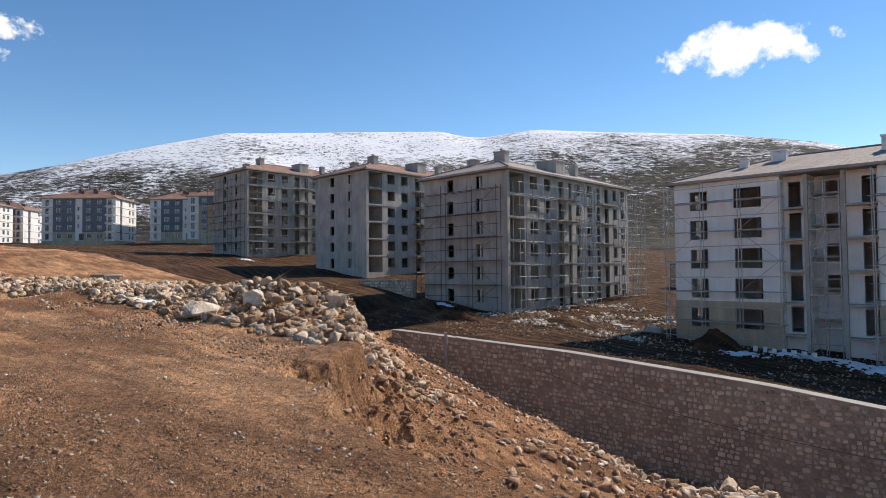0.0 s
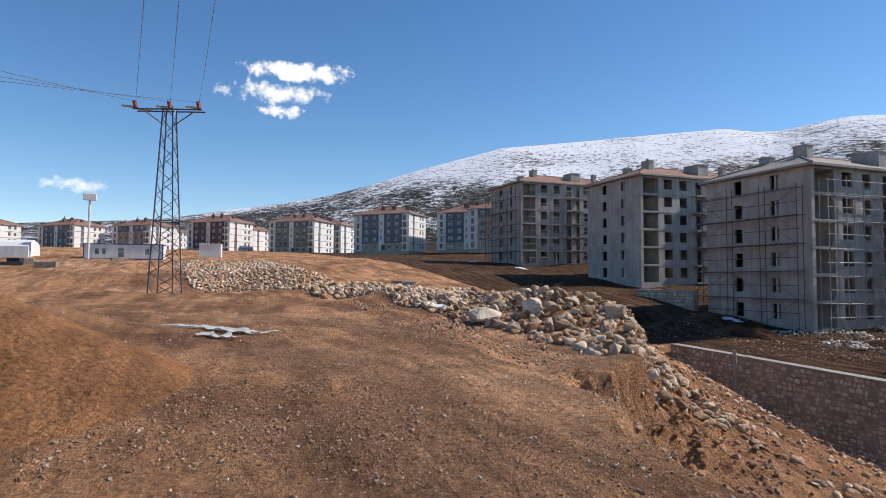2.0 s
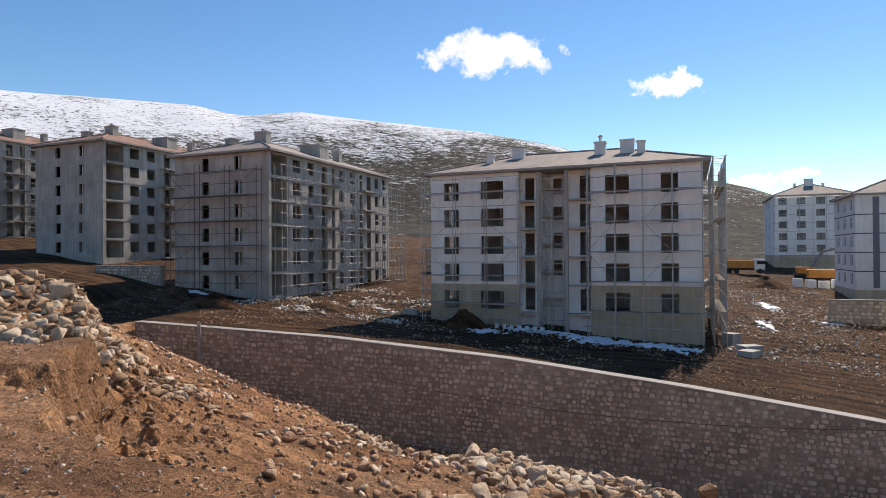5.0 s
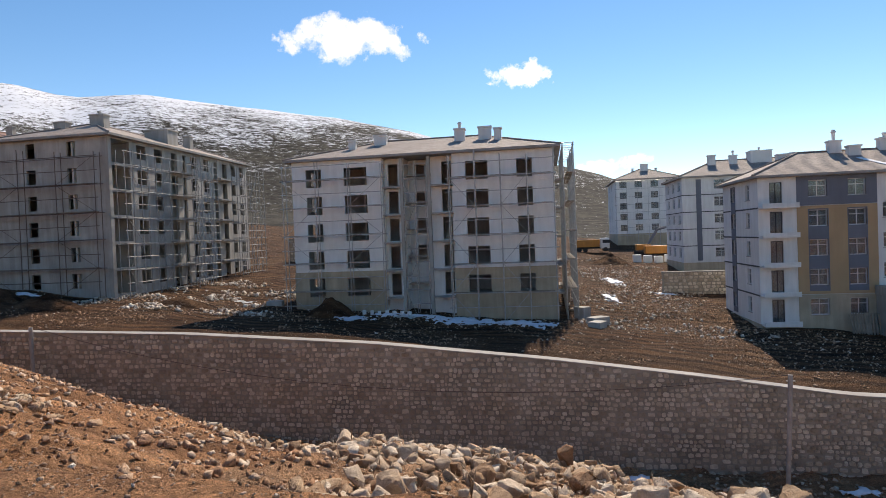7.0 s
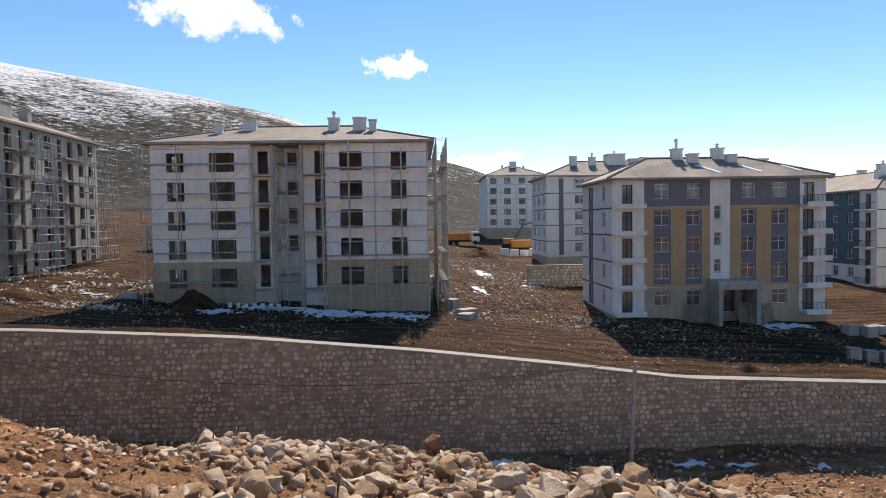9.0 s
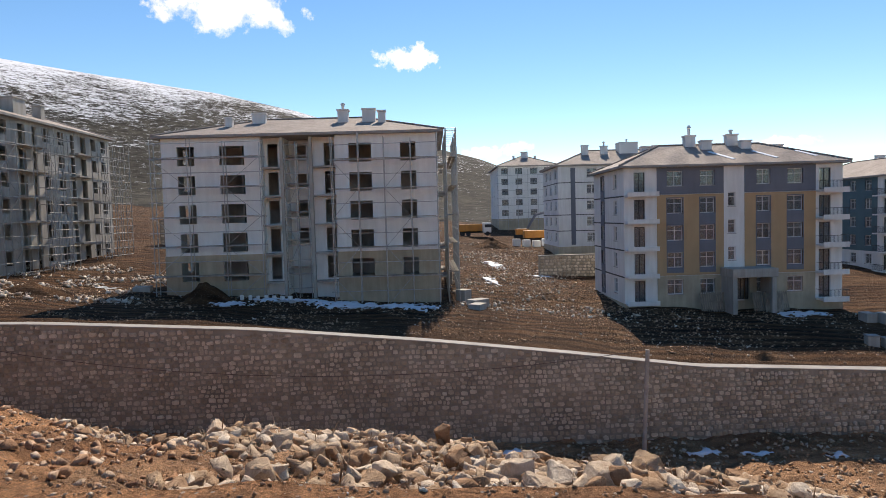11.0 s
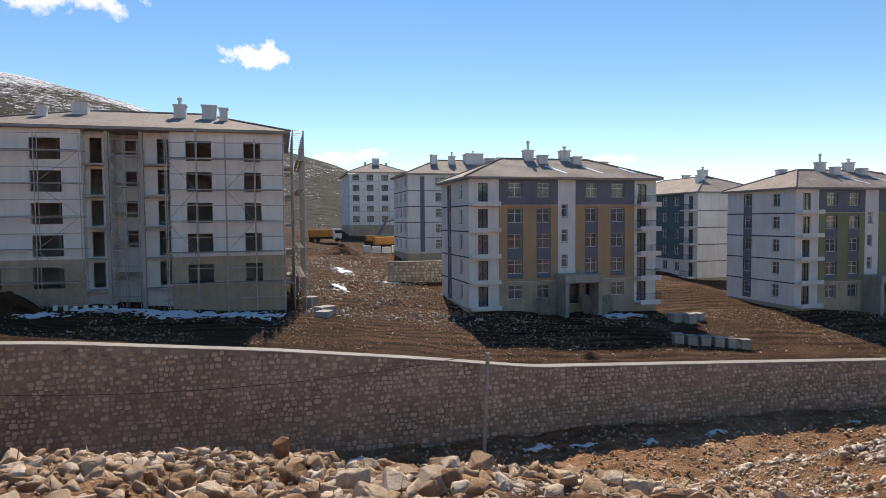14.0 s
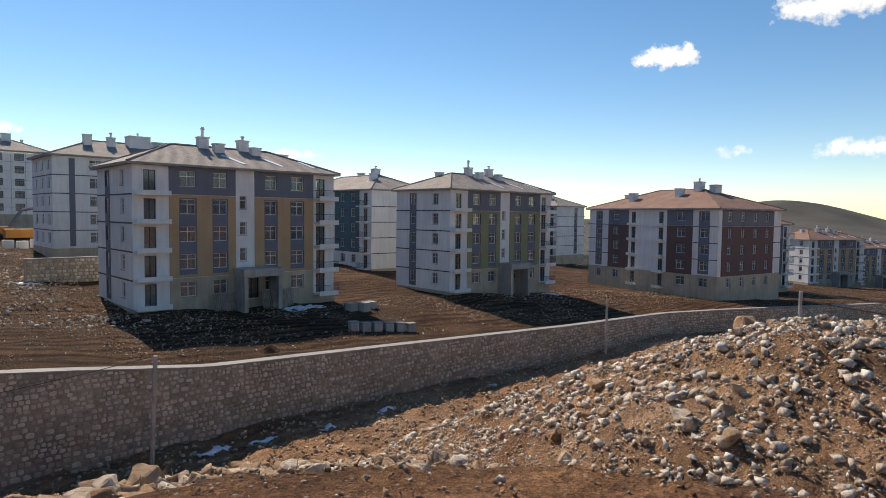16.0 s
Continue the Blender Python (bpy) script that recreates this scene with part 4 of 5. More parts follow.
def scatter(name, label, spots, shapes, material, category="rubble", sink=0.25):
    """One field of loose stones; spots: x, y, size."""
    V, F, base = [], [], 0
    for x, y, s in spots:
        v, f = shapes[int(rng.integers(len(shapes)))]
        q = Euler(rng.uniform((-0.5, -0.5, 0), (0.5, 0.5, 6.28))).to_matrix()
        w = (v * s * 0.5) @ np.array(q).T
        w += (x, y, ground(x, y) + s * (0.5 - sink) * 0.6)
        V.append(w)
        F.append(f + base)
        base += len(v)
    V, F = np.concatenate(V), np.concatenate(F)
    ob = raw(name, V, F, material)
    return tagged(ob, label, category, kind="stuff")


def field(n, region, sizes, power=2.2, keep=None):
    """Random spots in a box, with many small and few large stones."""
    out = []
    x0, x1, y0, y1 = region
    while len(out) < n:
        x, y = rng.uniform(x0, x1), rng.uniform(y0, y1)
        if keep and not keep(x, y):
            continue
        out.append((x, y, sizes[0] + (sizes[1] - sizes[0]) * rng.random() ** power))
    return out


below = lambda a, b: (lambda x, y: a < edge_distance(x, y) < b)
before_wall = lambda x, y: y < WALL_Y + wall_bend(x) - 0.9
scatter("slope_rubble", "broken limestone lying on the dug-off slope of the plateau", field(2600, (-32, -4, 4, 30), (0.04, 0.50), 3.4, lambda x, y: (3.2 if x > -13.5 else 0.4) + 1.2 * fbm(x, y, 2) < edge_distance(x, y) < 11 and before_wall(x, y)), ROCKS, M["slope_rock"])
scatter("slope_lumps", "crumbled lumps of orange soil on the dug-off slope", field(5200, (-32, -4, 3.5, 30), (0.03, 0.22), 3.0, lambda x, y: 0.4 < edge_distance(x, y) < 11 and before_wall(x, y)), SMALL, M["clod"], "soil", 0.4)
scatter("crest_rubble", "heaped pale limestone boulders along the tip's crest", field(6500, (-14, 16, 9.5, 28), (0.09, 0.95), 2.9, lambda x, y: edge_distance(x, y) > (4.5 if x > -5 else 9.5)), BLOCKS, M["rock"])
scatter("wall_foot_rubble", "angular stones lying along the foot of the retaining wall", field(7500, (-32, 80, 27.5, 40.4), (0.15, 0.46), 1.5, before_wall), ROCKS, M["rock"])
scatter("bench_rubble", "tipped pink and white limestone blocks on the bench", field(24000, (8, 46, 1.0, 30), (0.08, 0.62), 4.6, lambda x, y: edge_distance(x, y) > 3.0 and fbm(x, y, 4.0) > -0.3), CHIPS, M["pale_rock"])
scatter("bench_gravel", "broken limestone gravel between the blocks of the tip", field(24000, (4, 40, 1.0, 26), (0.06, 0.24), 1.6, lambda x, y: edge_distance(x, y) > 3.0), SMALL, M["pale_rock"], "gravel")
scatter("edge_lumps", "torn lumps of orange soil along the broken plateau edge", field(800, (-15, -5.0, 4, 13), (0.04, 0.30), 2.8, below(0.2, 3.0)), BLOCKS, M["clod"], "soil")
scatter("far_rubble", "scattered stones on the tip towards the far poles", field(1500, (40, 95, 4, 36), (0.2, 0.9), 2.4, before_wall), SMALL, M["rock"])
scatter("bank_rubble", "bank of tumbled limestone blocks across the plateau", field(5200, (-44, -13, 7.5, 18), (0.07, 0.72), 3.3, lambda x, y: abs(y - 12.2) < 3.2 and edge_distance(x, y) < 3.5), BLOCKS, M["rock"])
scatter("strewn_rubble", "broken stones strewn thinly round the stone bank", field(2600, (-62, -13, 6.5, 24), (0.05, 0.34), 2.6, lambda x, y: edge_distance(x, y) < 1.5 and fbm(x, y, 5) > -0.1), SMALL, M["rock"])
scatter("distant_bank_rubble", "long bank of quarried stone before the site office", field(8000, (-112, -38, -6, 24), (0.22, 1.05), 2.0, lambda x, y: abs(y - lerp_table([(-112, 3), (-80, 6), (-62, 11), (-40, 14)], x)) < 7.5), SMALL, M["rock"])
scatter("site_debris", "broken blocks and pale debris round the unfinished buildings", field(1100, (-58, 24, 46, 62), (0.05, 0.32), 2.8, lambda x, y: fbm(x + 5, y, 6) > -0.1) + field(2200, (-47, -25, 53, 76), (0.12, 0.8), 1.9, lambda x, y: fbm(x, y, 5) > -0.15) + field(2800, (2, 20, 56, 125), (0.08, 0.75), 2.6, lambda x, y: fbm(x, y, 7) > -0.05) + field(1500, (20, 110, 44, 60), (0.06, 0.36), 2.6, lambda x, y: fbm(x, y, 8) > -0.05), SMALL, M["pebble"])

scatter("site_clods", "churned clods of brown earth between the buildings", field(6000, (-58, 30, 43, 62), (0.10, 0.42), 2.4, lambda x, y: fbm(x, y, 9) > -0.1) + field(3500, (2, 20, 60, 125), (0.12, 0.55), 2.2, lambda x, y: fbm(x, y, 10) > -0.1) + field(5000, (30, 110, 43, 62), (0.12, 0.45), 2.4, lambda x, y: fbm(x, y, 11) > -0.1), SMALL, M["clod"], "soil", 0.4)


def near_spots(n, rmax, sizes):
    out = []
    while len(out) < n:
        a = radians(rng.uniform(-100, 118))
        r = 1.6 + (rmax - 1.6) * rng.random() ** 1.35
        x, y = -r * math.sin(a), r * math.cos(a)
        if edge_distance(x, y) < 1.5:
            out.append((x, y, (sizes[0] + (sizes[1] - sizes[0]) * rng.random() ** 4) * (0.75 + r / 26)))
    return out


scatter("pebbles", "small pale stones strewn over the trodden soil", near_spots(6000, 30, (0.012, 0.085)), SMALL, M["pebble"], "pebbles", 0.3)
scatter("soil_clods", "crumbled clods of reddish soil on the plateau", near_spots(20000, 24, (0.018, 0.075)) + field(1600, (-24, -7, 6.0, 8.6), (0.04, 0.16), 3, lambda x, y: edge_distance(x, y) < -0.6)
        + field(1500, (-5.5, 3.0, 0.8, 3.4), (0.02, 0.07), 3, lambda x, y: edge_distance(x, y) < 0.4) + field(900, (-9.5, -5.5, -1.5, 2.2), (0.03, 0.11), 3), SMALL, M["clod"], "soil", 0.42)

def boulder(x, y, size, label, flat=0.75, seed=0, rz=0, lift=0.3):
    v, f = rough_shape(15, (1, 0.85, flat), 900 + seed)
    bm = bmesh.new()
    vs = [bm.verts.new(q * size * 0.5) for q in v]
    for q in f:
        bm.faces.new([vs[i] for i in q])
    ob = obj("boulder", bm, M["rock"])
    ob.matrix_world = pose(x, y, ground(x, y) + size * flat * lift, 0, 0, rz)
    return tagged(ob, label, "boulder", "boulders of the tip")


boulder(-20.6, 9.3, 1.7, "large brown slab-shaped boulder before the stone bank", 0.55, 1, 20)
for i in range(46):
    x, y = rng.uniform(-13, 14), rng.uniform(11, 25)
    if edge_distance(x, y) > (5.5 if x > -5 else 10):
        boulder(x, y, rng.uniform(0.7, 1.35), "weathered pale limestone boulder on the rubble crest", rng.uniform(0.6, 0.85), 10 + i, rng.uniform(0, 360), 0.35)
for i in range(40):
    x, y = rng.uniform(15, 40), rng.uniform(3, 17)
    boulder(x, y, rng.uniform(0.45, 0.9), "pinkish limestone boulder on the tipped bench", rng.uniform(0.6, 0.85), 80 + i, rng.uniform(0, 360), 0.3)
boulder(32.4, 11.3, 1.9, "big solitary boulder on top of the bench", 0.75, 140, 30, 0.35)
boulder(0.5, 25.6, 1.0, "pointed pale stone on the rubble crest", 1.2, 141, 10, 0.4)
for i in range(14):
    x = rng.uniform(-36, -17)
    y = 12.2 + rng.uniform(-2.2, 2.0)
    boulder(x, y, rng.uniform(0.5, 0.95), "buff limestone block in the stone bank", rng.uniform(0.6, 0.85), 150 + i, rng.uniform(0, 360), 0.3)


# ---------------------------------------------------------------- masonry of the retaining wall
def stone_shape(seed):
    g = np.random.default_rng(seed)
    n = 8
    a = np.sort(np.linspace(0, 2 * math.pi, n, endpoint=False) + g.uniform(-0.2, 0.2, n))
    r = 1 / np.maximum(abs(np.cos(a)), abs(np.sin(a))) ** 0.6 * g.uniform(0.84, 1.02, n)
    ring = np.stack([np.cos(a) * r, np.sin(a) * r], 1) * 0.47
    v = [(x, 0.05, z) for x, z in ring] + [(x * 0.97, -0.03, z * 0.97) for x, z in ring] + [(x * 0.74, -0.075 + g.uniform(-0.015, 0.015), z * 0.74) for x, z in ring]
    f = [(i, (i + 1) % n, n + (i + 1) % n, n + i) for i in range(n)] + [(n + i, n + (i + 1) % n, 2 * n + (i + 1) % n, 2 * n + i) for i in range(n)]
    f.append(tuple(2 * n + i for i in range(n)))
    return np.array(v), f


def lay_stones():
    shapes = [stone_shape(400 + i) for i in range(14)]
    meshes = []
    for v, f in shapes:
        me = bpy.data.meshes.new("stone")
        me.from_pydata(v.tolist(), [], f)
        me.materials.append(M["masonry_piece"])
        meshes.append(me)
    V, F, base, singles = [], [], 0, 0
    x = WALL_X0 + 0.2
    lowest = -16.5
    row_z = []
    z = lowest
    while z < -4:
        h = rng.uniform(0.27, 0.40)
        row_z.append((z, h))
        z += h
    for z, h in row_z:
        x = WALL_X0 + rng.uniform(0.1, 0.5)
        while x < 140:
            w = h * rng.uniform(0.7, 1.7)
            cx, cz = x + w / 2, z + h / 2 + rng.uniform(-0.07, 0.07)
            x += w
            tall = h * rng.uniform(0.78, 1.08)
            if not lerp_table(WALL_FOOT, cx) - 0.4 < cz < lerp_table(WALL_TOP, cx) - h * 0.42:
                continue
            y = WALL_Y + wall_bend(cx) - 0.42
            k = int(rng.integers(len(shapes)))
            turn = math.atan2(wall_bend(cx + 0.5) - wall_bend(cx - 0.5), 1.0)
            if 0 < cx < 11.5 and singles < 300 and cz > -11.6:
                ob = new("stone", meshes[k])
                ob.parent = retaining_wall
                ob.matrix_local = pose(cx, y, cz, 0, 0, math.degrees(turn)) @ Matrix.Diagonal((w * 0.95, 1, tall * 0.97, 1))
                singles += 1
                continue
            v, f = shapes[k]
            q = v * (w * 0.95, rng.uniform(0.7, 1.6), tall * 0.97)
            c, s = math.cos(turn), math.sin(turn)
            q = np.stack([q[:, 0] * c - q[:, 1] * s + cx, q[:, 0] * s + q[:, 1] * c + y, q[:, 2] + cz], 1)
            V.append(q)
            F += [tuple(i + base for i in face) for face in f]
            base += len(q)
    ob = raw("stonework", np.concatenate(V).tolist(), F, M["masonry"], retaining_wall)
    ob["kind"] = "stuff"


def piece_rock(name, *tones):
    m = rock_material(name, *tones)
    t = m.node_tree
    info = t.nodes.new("ShaderNodeObjectInfo").outputs["Random"]
    for ln in list(t.links):
        if ln.from_socket.name == "Random Per Island":
            t.links.new(info, ln.to_socket)
    return m


M["masonry_piece"] = piece_rock("wall_stone_single", *WALL_STONE)

# ---------------------------------------------------------------- scaffolding
def scaffold(label, x, y, z, length, height, rz=0, bay=2.2, lift=1.4, deep=0.85, planks=(), braces=True, material=None, inner=True, gap=1):
    """Tube scaffold: x along the wall, y towards the camera side at -deep."""
    mt = material or M["steel"]
    T = thing("scaffold", label, "scaffolding", x, y, z, rz, "tube scaffolds")
    n = max(2, round(length / bay) + 1)
    xs = [length * i / (n - 1) for i in range(n)]
    rows = (0, -deep) if inner else (-deep,)
    for i, px in enumerate(xs):
        for py in rows:
            lean = 0.03 * math.sin(i * 2.3 + py)
            rod("post", (px, py, -0.6), (px + lean, py, height + 0.35 * math.sin(i * 1.7)), 0.045, mt, T)
    k = int(height / lift)
    for j in range(1, k + 1):
        pz = j * lift
        for py in rows:
            if py == 0 and j % 2:
                continue
            rod("ledger", (-0.3, py, pz + 0.04 * math.sin(j)), (length + 0.3, py, pz + 0.05 * math.sin(j * 1.9)), 0.04, mt, T)
        if j % 2 == 0 and inner:
            for px in xs[::gap]:
                rod("transom", (px + 0.05, 0.1, pz + 0.03), (px + 0.05, -deep - 0.15, pz + 0.03), 0.03, mt, T)
    for j in planks:
        def b(bm):
            for q in range(2):
                box(bm, 0, length * 0.98, -deep + 0.06 + q * 0.36, -deep + 0.06 + q * 0.36 + 0.30, 0, 0.05)
        piece("plank", shared_mesh(("plank", round(length, 2), deep), b, M["plank"]), pose(0, 0, j * lift + 0.04), T)
    if braces:
        for i in range(0, n - 1, 2):
            for j in range(0, k - 1, 2):
                a, c = (xs[i], xs[i + 1]) if (i // 2 + j // 2) % 2 else (xs[i + 1], xs[i])
                rod("brace", (a, -deep - 0.06, j * lift), (c, -deep - 0.06, (j + 2) * lift), 0.026, mt, T)
    return T


scaffold("tube scaffold with plank decks along the boarded front", -25.9, 59.35, -6.4, 10.2, 15.6, planks=(2, 4, 6, 8, 10), bay=3.4)
scaffold("narrow tube scaffold tower in the stair recess", -13.9, 60.9, -6.6, 2.4, 15.4, bay=1.2, lift=1.4)
scaffold("tube scaffold with plank decks along the boarded front", -9.0, 59.35, -6.9, 10.0, 16.2, planks=(2, 4, 6, 8, 10), bay=2.5)
scaffold("tall tube scaffold rising over the eave of the boarded block", 1.95, 60.2, -6.8, 15.6, 16.8, rz=90, bay=1.7, planks=(2, 4, 6, 8, 10), deep=1.0)
scaffold("tube scaffold hung along a raw concrete end wall", -58.9, 57.2, -3.3, 13.6, 15.2, bay=4.5, lift=1.45, planks=(2, 4, 6, 8), braces=True, material=M["rust"], gap=2)
scaffold("dense tube scaffold before raw concrete balconies", -44.2, 58.2, -3.6, 10.5, 15.5, rz=90, material=M["tube"], bay=2.6, deep=1.0)
scaffold("dense pale scaffold tower before raw concrete balconies", -43.2, 69.4, -3.6, 5.2, 16.0, rz=90, material=M["tube"], bay=1.3, lift=0.95, deep=1.2)
scaffold("dense pale scaffold tower at the far end of the raw block", -43.2, 80.5, -3.6, 7.4, 15.6, rz=90, material=M["tube"], bay=1.5, lift=1.0, deep=1.2)
scaffold("tube scaffold along the raw concrete end wall uphill", -126.0, 60.1, 4.6, 14.4, 16.0, bay=3.6, planks=(2, 5, 8), material=M["rust"])
scaffold("dense tube scaffold before the uphill raw block", -111.0, 60.6, 4.6, 11.0, 16.6, rz=90, material=M["tube"], bay=1.8, deep=1.0)
scaffold("dense tube scaffold tower before the uphill raw block", -110.4, 73.5, 4.6, 9.0, 16.6, rz=90, material=M["tube"], bay=1.4, lift=1.0, deep=1.2)
scaffold("tube scaffold in front of raw balconies", -77.0, 76.0, 0.8, 10.0, 15.6, rz=90, material=M["tube"], bay=2.5, deep=1.0, braces=False)
scaffold("scaffold on the distant white block", 18.4, 165.7, -2.0, 16.2, 16.0, bay=2.7, lift=2.0, deep=1.0, braces=False, inner=False)
scaffold("scaffold at the corner of the distant white block", 36.2, 166.0, -2.0, 10.0, 16.0, rz=90, bay=2.4, lift=2.0, deep=1.0, braces=False)


# ---------------------------------------------------------------- plateau and uphill things
def build_pylon():
    x, y = -51.9, -2.9
    z = ground(x, y)
    T = thing("power_pylon", "grey steel lattice power pylon with a wide cross arm", "pylon", x, y, z, 72)
    H, hb, ht = 14.9, 0.95, 0.36
    c = lambda s, t: (s[0] * (hb + (ht - hb) * t), s[1] * (hb + (ht - hb) * t), H * t)
    sg = [(-1, -1), (1, -1), (1, 1), (-1, 1)]
    for s in sg:
        rod("leg", (s[0] * hb * 1.01, s[1] * hb * 1.01, -0.3), c(s, 1), 0.06, M["pylon"], T, 4)
    k = 15
    for i in range(k):
        t0, t1 = i / k, (i + 1) / k
        for j in range(4):
            a, b = sg[j], sg[(j + 1) % 4]
            if i % 2:
                a, b = b, a
            rod("lattice_bar", c(a, t0), c(b, t1), 0.03, M["pylon"], T, 4)
            if i == 5:
                rod("lattice_bar", c(sg[j], t1), c(sg[(j + 1) % 4], t1), 0.045, M["pylon"], T, 4)
    for off in (-0.36, 0.36):
        rod("cross_arm", (-2.6, off, H - 0.25), (2.6, off, H - 0.25), 0.06, M["pylon"], T, 4)
    for sx in (-1, 1):
        rod("arm_strut", (sx * 0.4, 0, H - 1.4), (sx * 1.9, 0, H - 0.3), 0.045, M["pylon"], T, 4)
    rod("cross_arm", (-2.6, -0.4, H - 0.25), (-2.0, 1.6, H + 0.15), 0.05, M["pylon"], T, 4)
    tips = []
    for i, px in enumerate((-2.4, 0.2, 2.4)):
        rod("insulator", (px, -0.4, H - 0.2), (px - 0.1, -0.45, H + 0.35), 0.16, M["red"], T, 8)
        rod("insulator", (px - 0.15, -0.4, H - 0.15), (px - 1.0, -0.5, H - 0.05), 0.09, M["steel"], T, 8)
        tips.append((px, -0.45, H + 0.3))
    m = T.matrix_basis
    for i, tp in enumerate(tips):
        p = m @ Vector(tp)
        for name, q, sag in (("overhead_wire", Vector((-22.0 + 0.9 * i, -2.2 + 1.1 * i, 10.9)), 0.5), ("overhead_wire", Vector((-34.0 + 0.5 * i, -10.6 - 1.3 * i, 11.7 - 0.45 * i)), 0.3)):
            q2 = p + (q - p) * 2.2
            W = thing(name, "thin overhead power line strung from the pylon", "cable", 0, 0, 0, 0, "power lines")
            last = p
            for j in range(1, 9):
                t = j / 8
                nx = p.lerp(q2, t) - Vector((0, 0, sag * 4 * t * (1 - t)))
                rod("span", last, nx, 0.014, M["wire"], W, 4)
                last = nx


M["pylon"] = plain("painted_lattice_steel", (0.13, 0.14, 0.17), 0.3, 2.0, 0.5, 0.4, bumps=0)
M["wire"] = plain("aluminium_wire", (0.30, 0.31, 0.34), 0.1, 2.0, 0.4, 0.7, bumps=0)
build_pylon()


def build_site_office(x, y, z, w, d, h, rz, label, trim=True):
    T = thing("site_office", label, "portable cabin", x, y, z, rz)
    faces = {0: [(1.6, 2.3, 0.9, 2.0), (2.6, 3.3, 0.9, 2.0), (w * 0.42, w * 0.42 + 1.0, 0.1, 2.1), (w - 2.8, w - 2.0, 0.9, 2.0)]} if trim else {0: []}
    pts = [(0, 0), (w, 0), (w, d), (0, d)]
    bm = bmesh.new()
    shell(bm, pts, -0.8, h, faces, 0.08)
    weld(bm)
    part("wall", bm, M["white"], T)
    for hh in faces[0]:
        add_window(T, edge_frame(pts, 0), *hh, inset=0.02, sill=False, mullions=1, frame_mat=M["frame"])
    bm = bmesh.new()
    box(bm, -0.12, w + 0.12, -0.12, d + 0.12, h + 0.003, h + 0.16, 0.03)
    part("roof", bm, M["blue"] if trim else M["white"], T)
    if trim:
        for px in (0, w):
            bm = bmesh.new()
            box(bm, px - 0.09, px + 0.09, -0.04, 0.1, -0.3, h)
            part("corner_post", bm, M["blue"], T)
        bm = bmesh.new()
        box(bm, 0.1, w - 0.1, -0.03, -0.003, 0.0, 0.3)
        part("skirting", bm, M["blue"], T)
    return T


build_site_office(-115.8, -18.6, ground(-113, -12) + 0.15, 12.0, 3.0, 2.6, 84, "white portable site office with blue trim")
build_site_office(-128.0, -1.0, ground(-127, 1) + 0.1, 4.0, 3.0, 2.4, 84, "plain white site cabin on the rise", False)


def build_flood_lamp():
    T = thing("flood_lamp", "tall white lamp mast with a box-shaped head", "lamp", -113.5, -17.6, ground(-113.5, -17.6))
    rod("pole", (0, 0, -0.4), (0, 0, 9.6), 0.18, M["frame"], T, 10)
    bm = bmesh.new()
    box(bm, -0.3, 0.3, -0.95, 0.95, 9.6, 10.7, 0.05)
    part("head", bm, M["white"], T)


build_flood_lamp()


def build_tent():
    T = thing("tent", "long white fabric tent beside the storage yard", "tent", -116, -40, ground(-114, -34) + 0.1, 84)
    bm = bmesh.new()
    prof = [(0, 0), (0.0, 2.0), (0.6, 2.6), (2.5, 3.1), (4.4, 2.6), (5.0, 2.0), (5.0, 0)]
    rows = [[bm.verts.new((x, py, pz - (0.4 if pz == 0 else 0))) for py, pz in prof] for x in (0, 4, 8, 12, 14)]
    for a, b in zip(rows, rows[1:]):
        for i in range(len(prof) - 1):
            bm.faces.new((a[i], b[i], b[i + 1], a[i + 1]))
    bm.faces.new(rows[-1])
    bm.faces.new(rows[0][::-1])
    part("cover", bm, M["sheet"], T)
    g = np.random.default_rng(3)
    for i in range(9):
        x, y = -106 + g.uniform(-4, 6), -38 + g.uniform(0, 26)
        bm = bmesh.new()
        w, h = g.uniform(1.8, 3.2), g.uniform(0.5, 0.9)
        box(bm, -w / 2, w / 2, -0.6, 0.6, -0.1, h, 0.04)
        ob = obj("formwork_panel", bm, M["black" if i % 2 else "plank"])
        ob.matrix_world = pose(x, y, ground(x, y), 0, 0, g.uniform(60, 110))
        tagged(ob, "dark bundle of formwork panels in the storage yard", "building material", "formwork bundles")


build_tent()


def build_manhole():
    z = ground(-53.9, 17.0)
    T = thing("concrete_box", "small concrete box with a flat overhanging lid among the stones", "concrete box", -53.9, 17.0, z, 15)
    bm = bmesh.new()
    box(bm, -0.75, 0.75, -0.65, 0.65, -0.4, 1.25, 0.03)
    part("body", bm, M["concrete"], T)
    bm = bmesh.new()
    box(bm, -0.92, 0.92, -0.82, 0.82, 1.253, 1.42, 0.03)
    part("lid", bm, M["coping"], T)


build_manhole()


def build_tarp(x, y, w, d, rz, label, material):
    bm = bmesh.new()
    nx, ny = 26, 9
    g = [[None] * (ny + 1) for _ in range(nx + 1)]
    for i in range(nx + 1):
        for j in range(ny + 1):
            px, py = w * (i / nx - 0.5), d * (j / ny - 0.5) * (0.7 + 0.35 * math.sin(i * 0.5))
            q = pose(x, y, 0, 0, 0, rz) @ Vector((px, py, 0))
            g[i][j] = bm.verts.new((q.x, q.y, ground(q.x, q.y) + 0.05 + 0.14 * abs(fbm(q.x, q.y, 0.7))))
    for i in range(nx):
        for j in range(ny):
            bm.faces.new((g[i][j], g[i + 1][j], g[i + 1][j + 1], g[i][j + 1]))
    bmesh.ops.solidify(bm, geom=list(bm.faces), thickness=0.02)
    ob = obj("tarpaulin", bm, material)
    return tagged(ob, label, "tarpaulin")


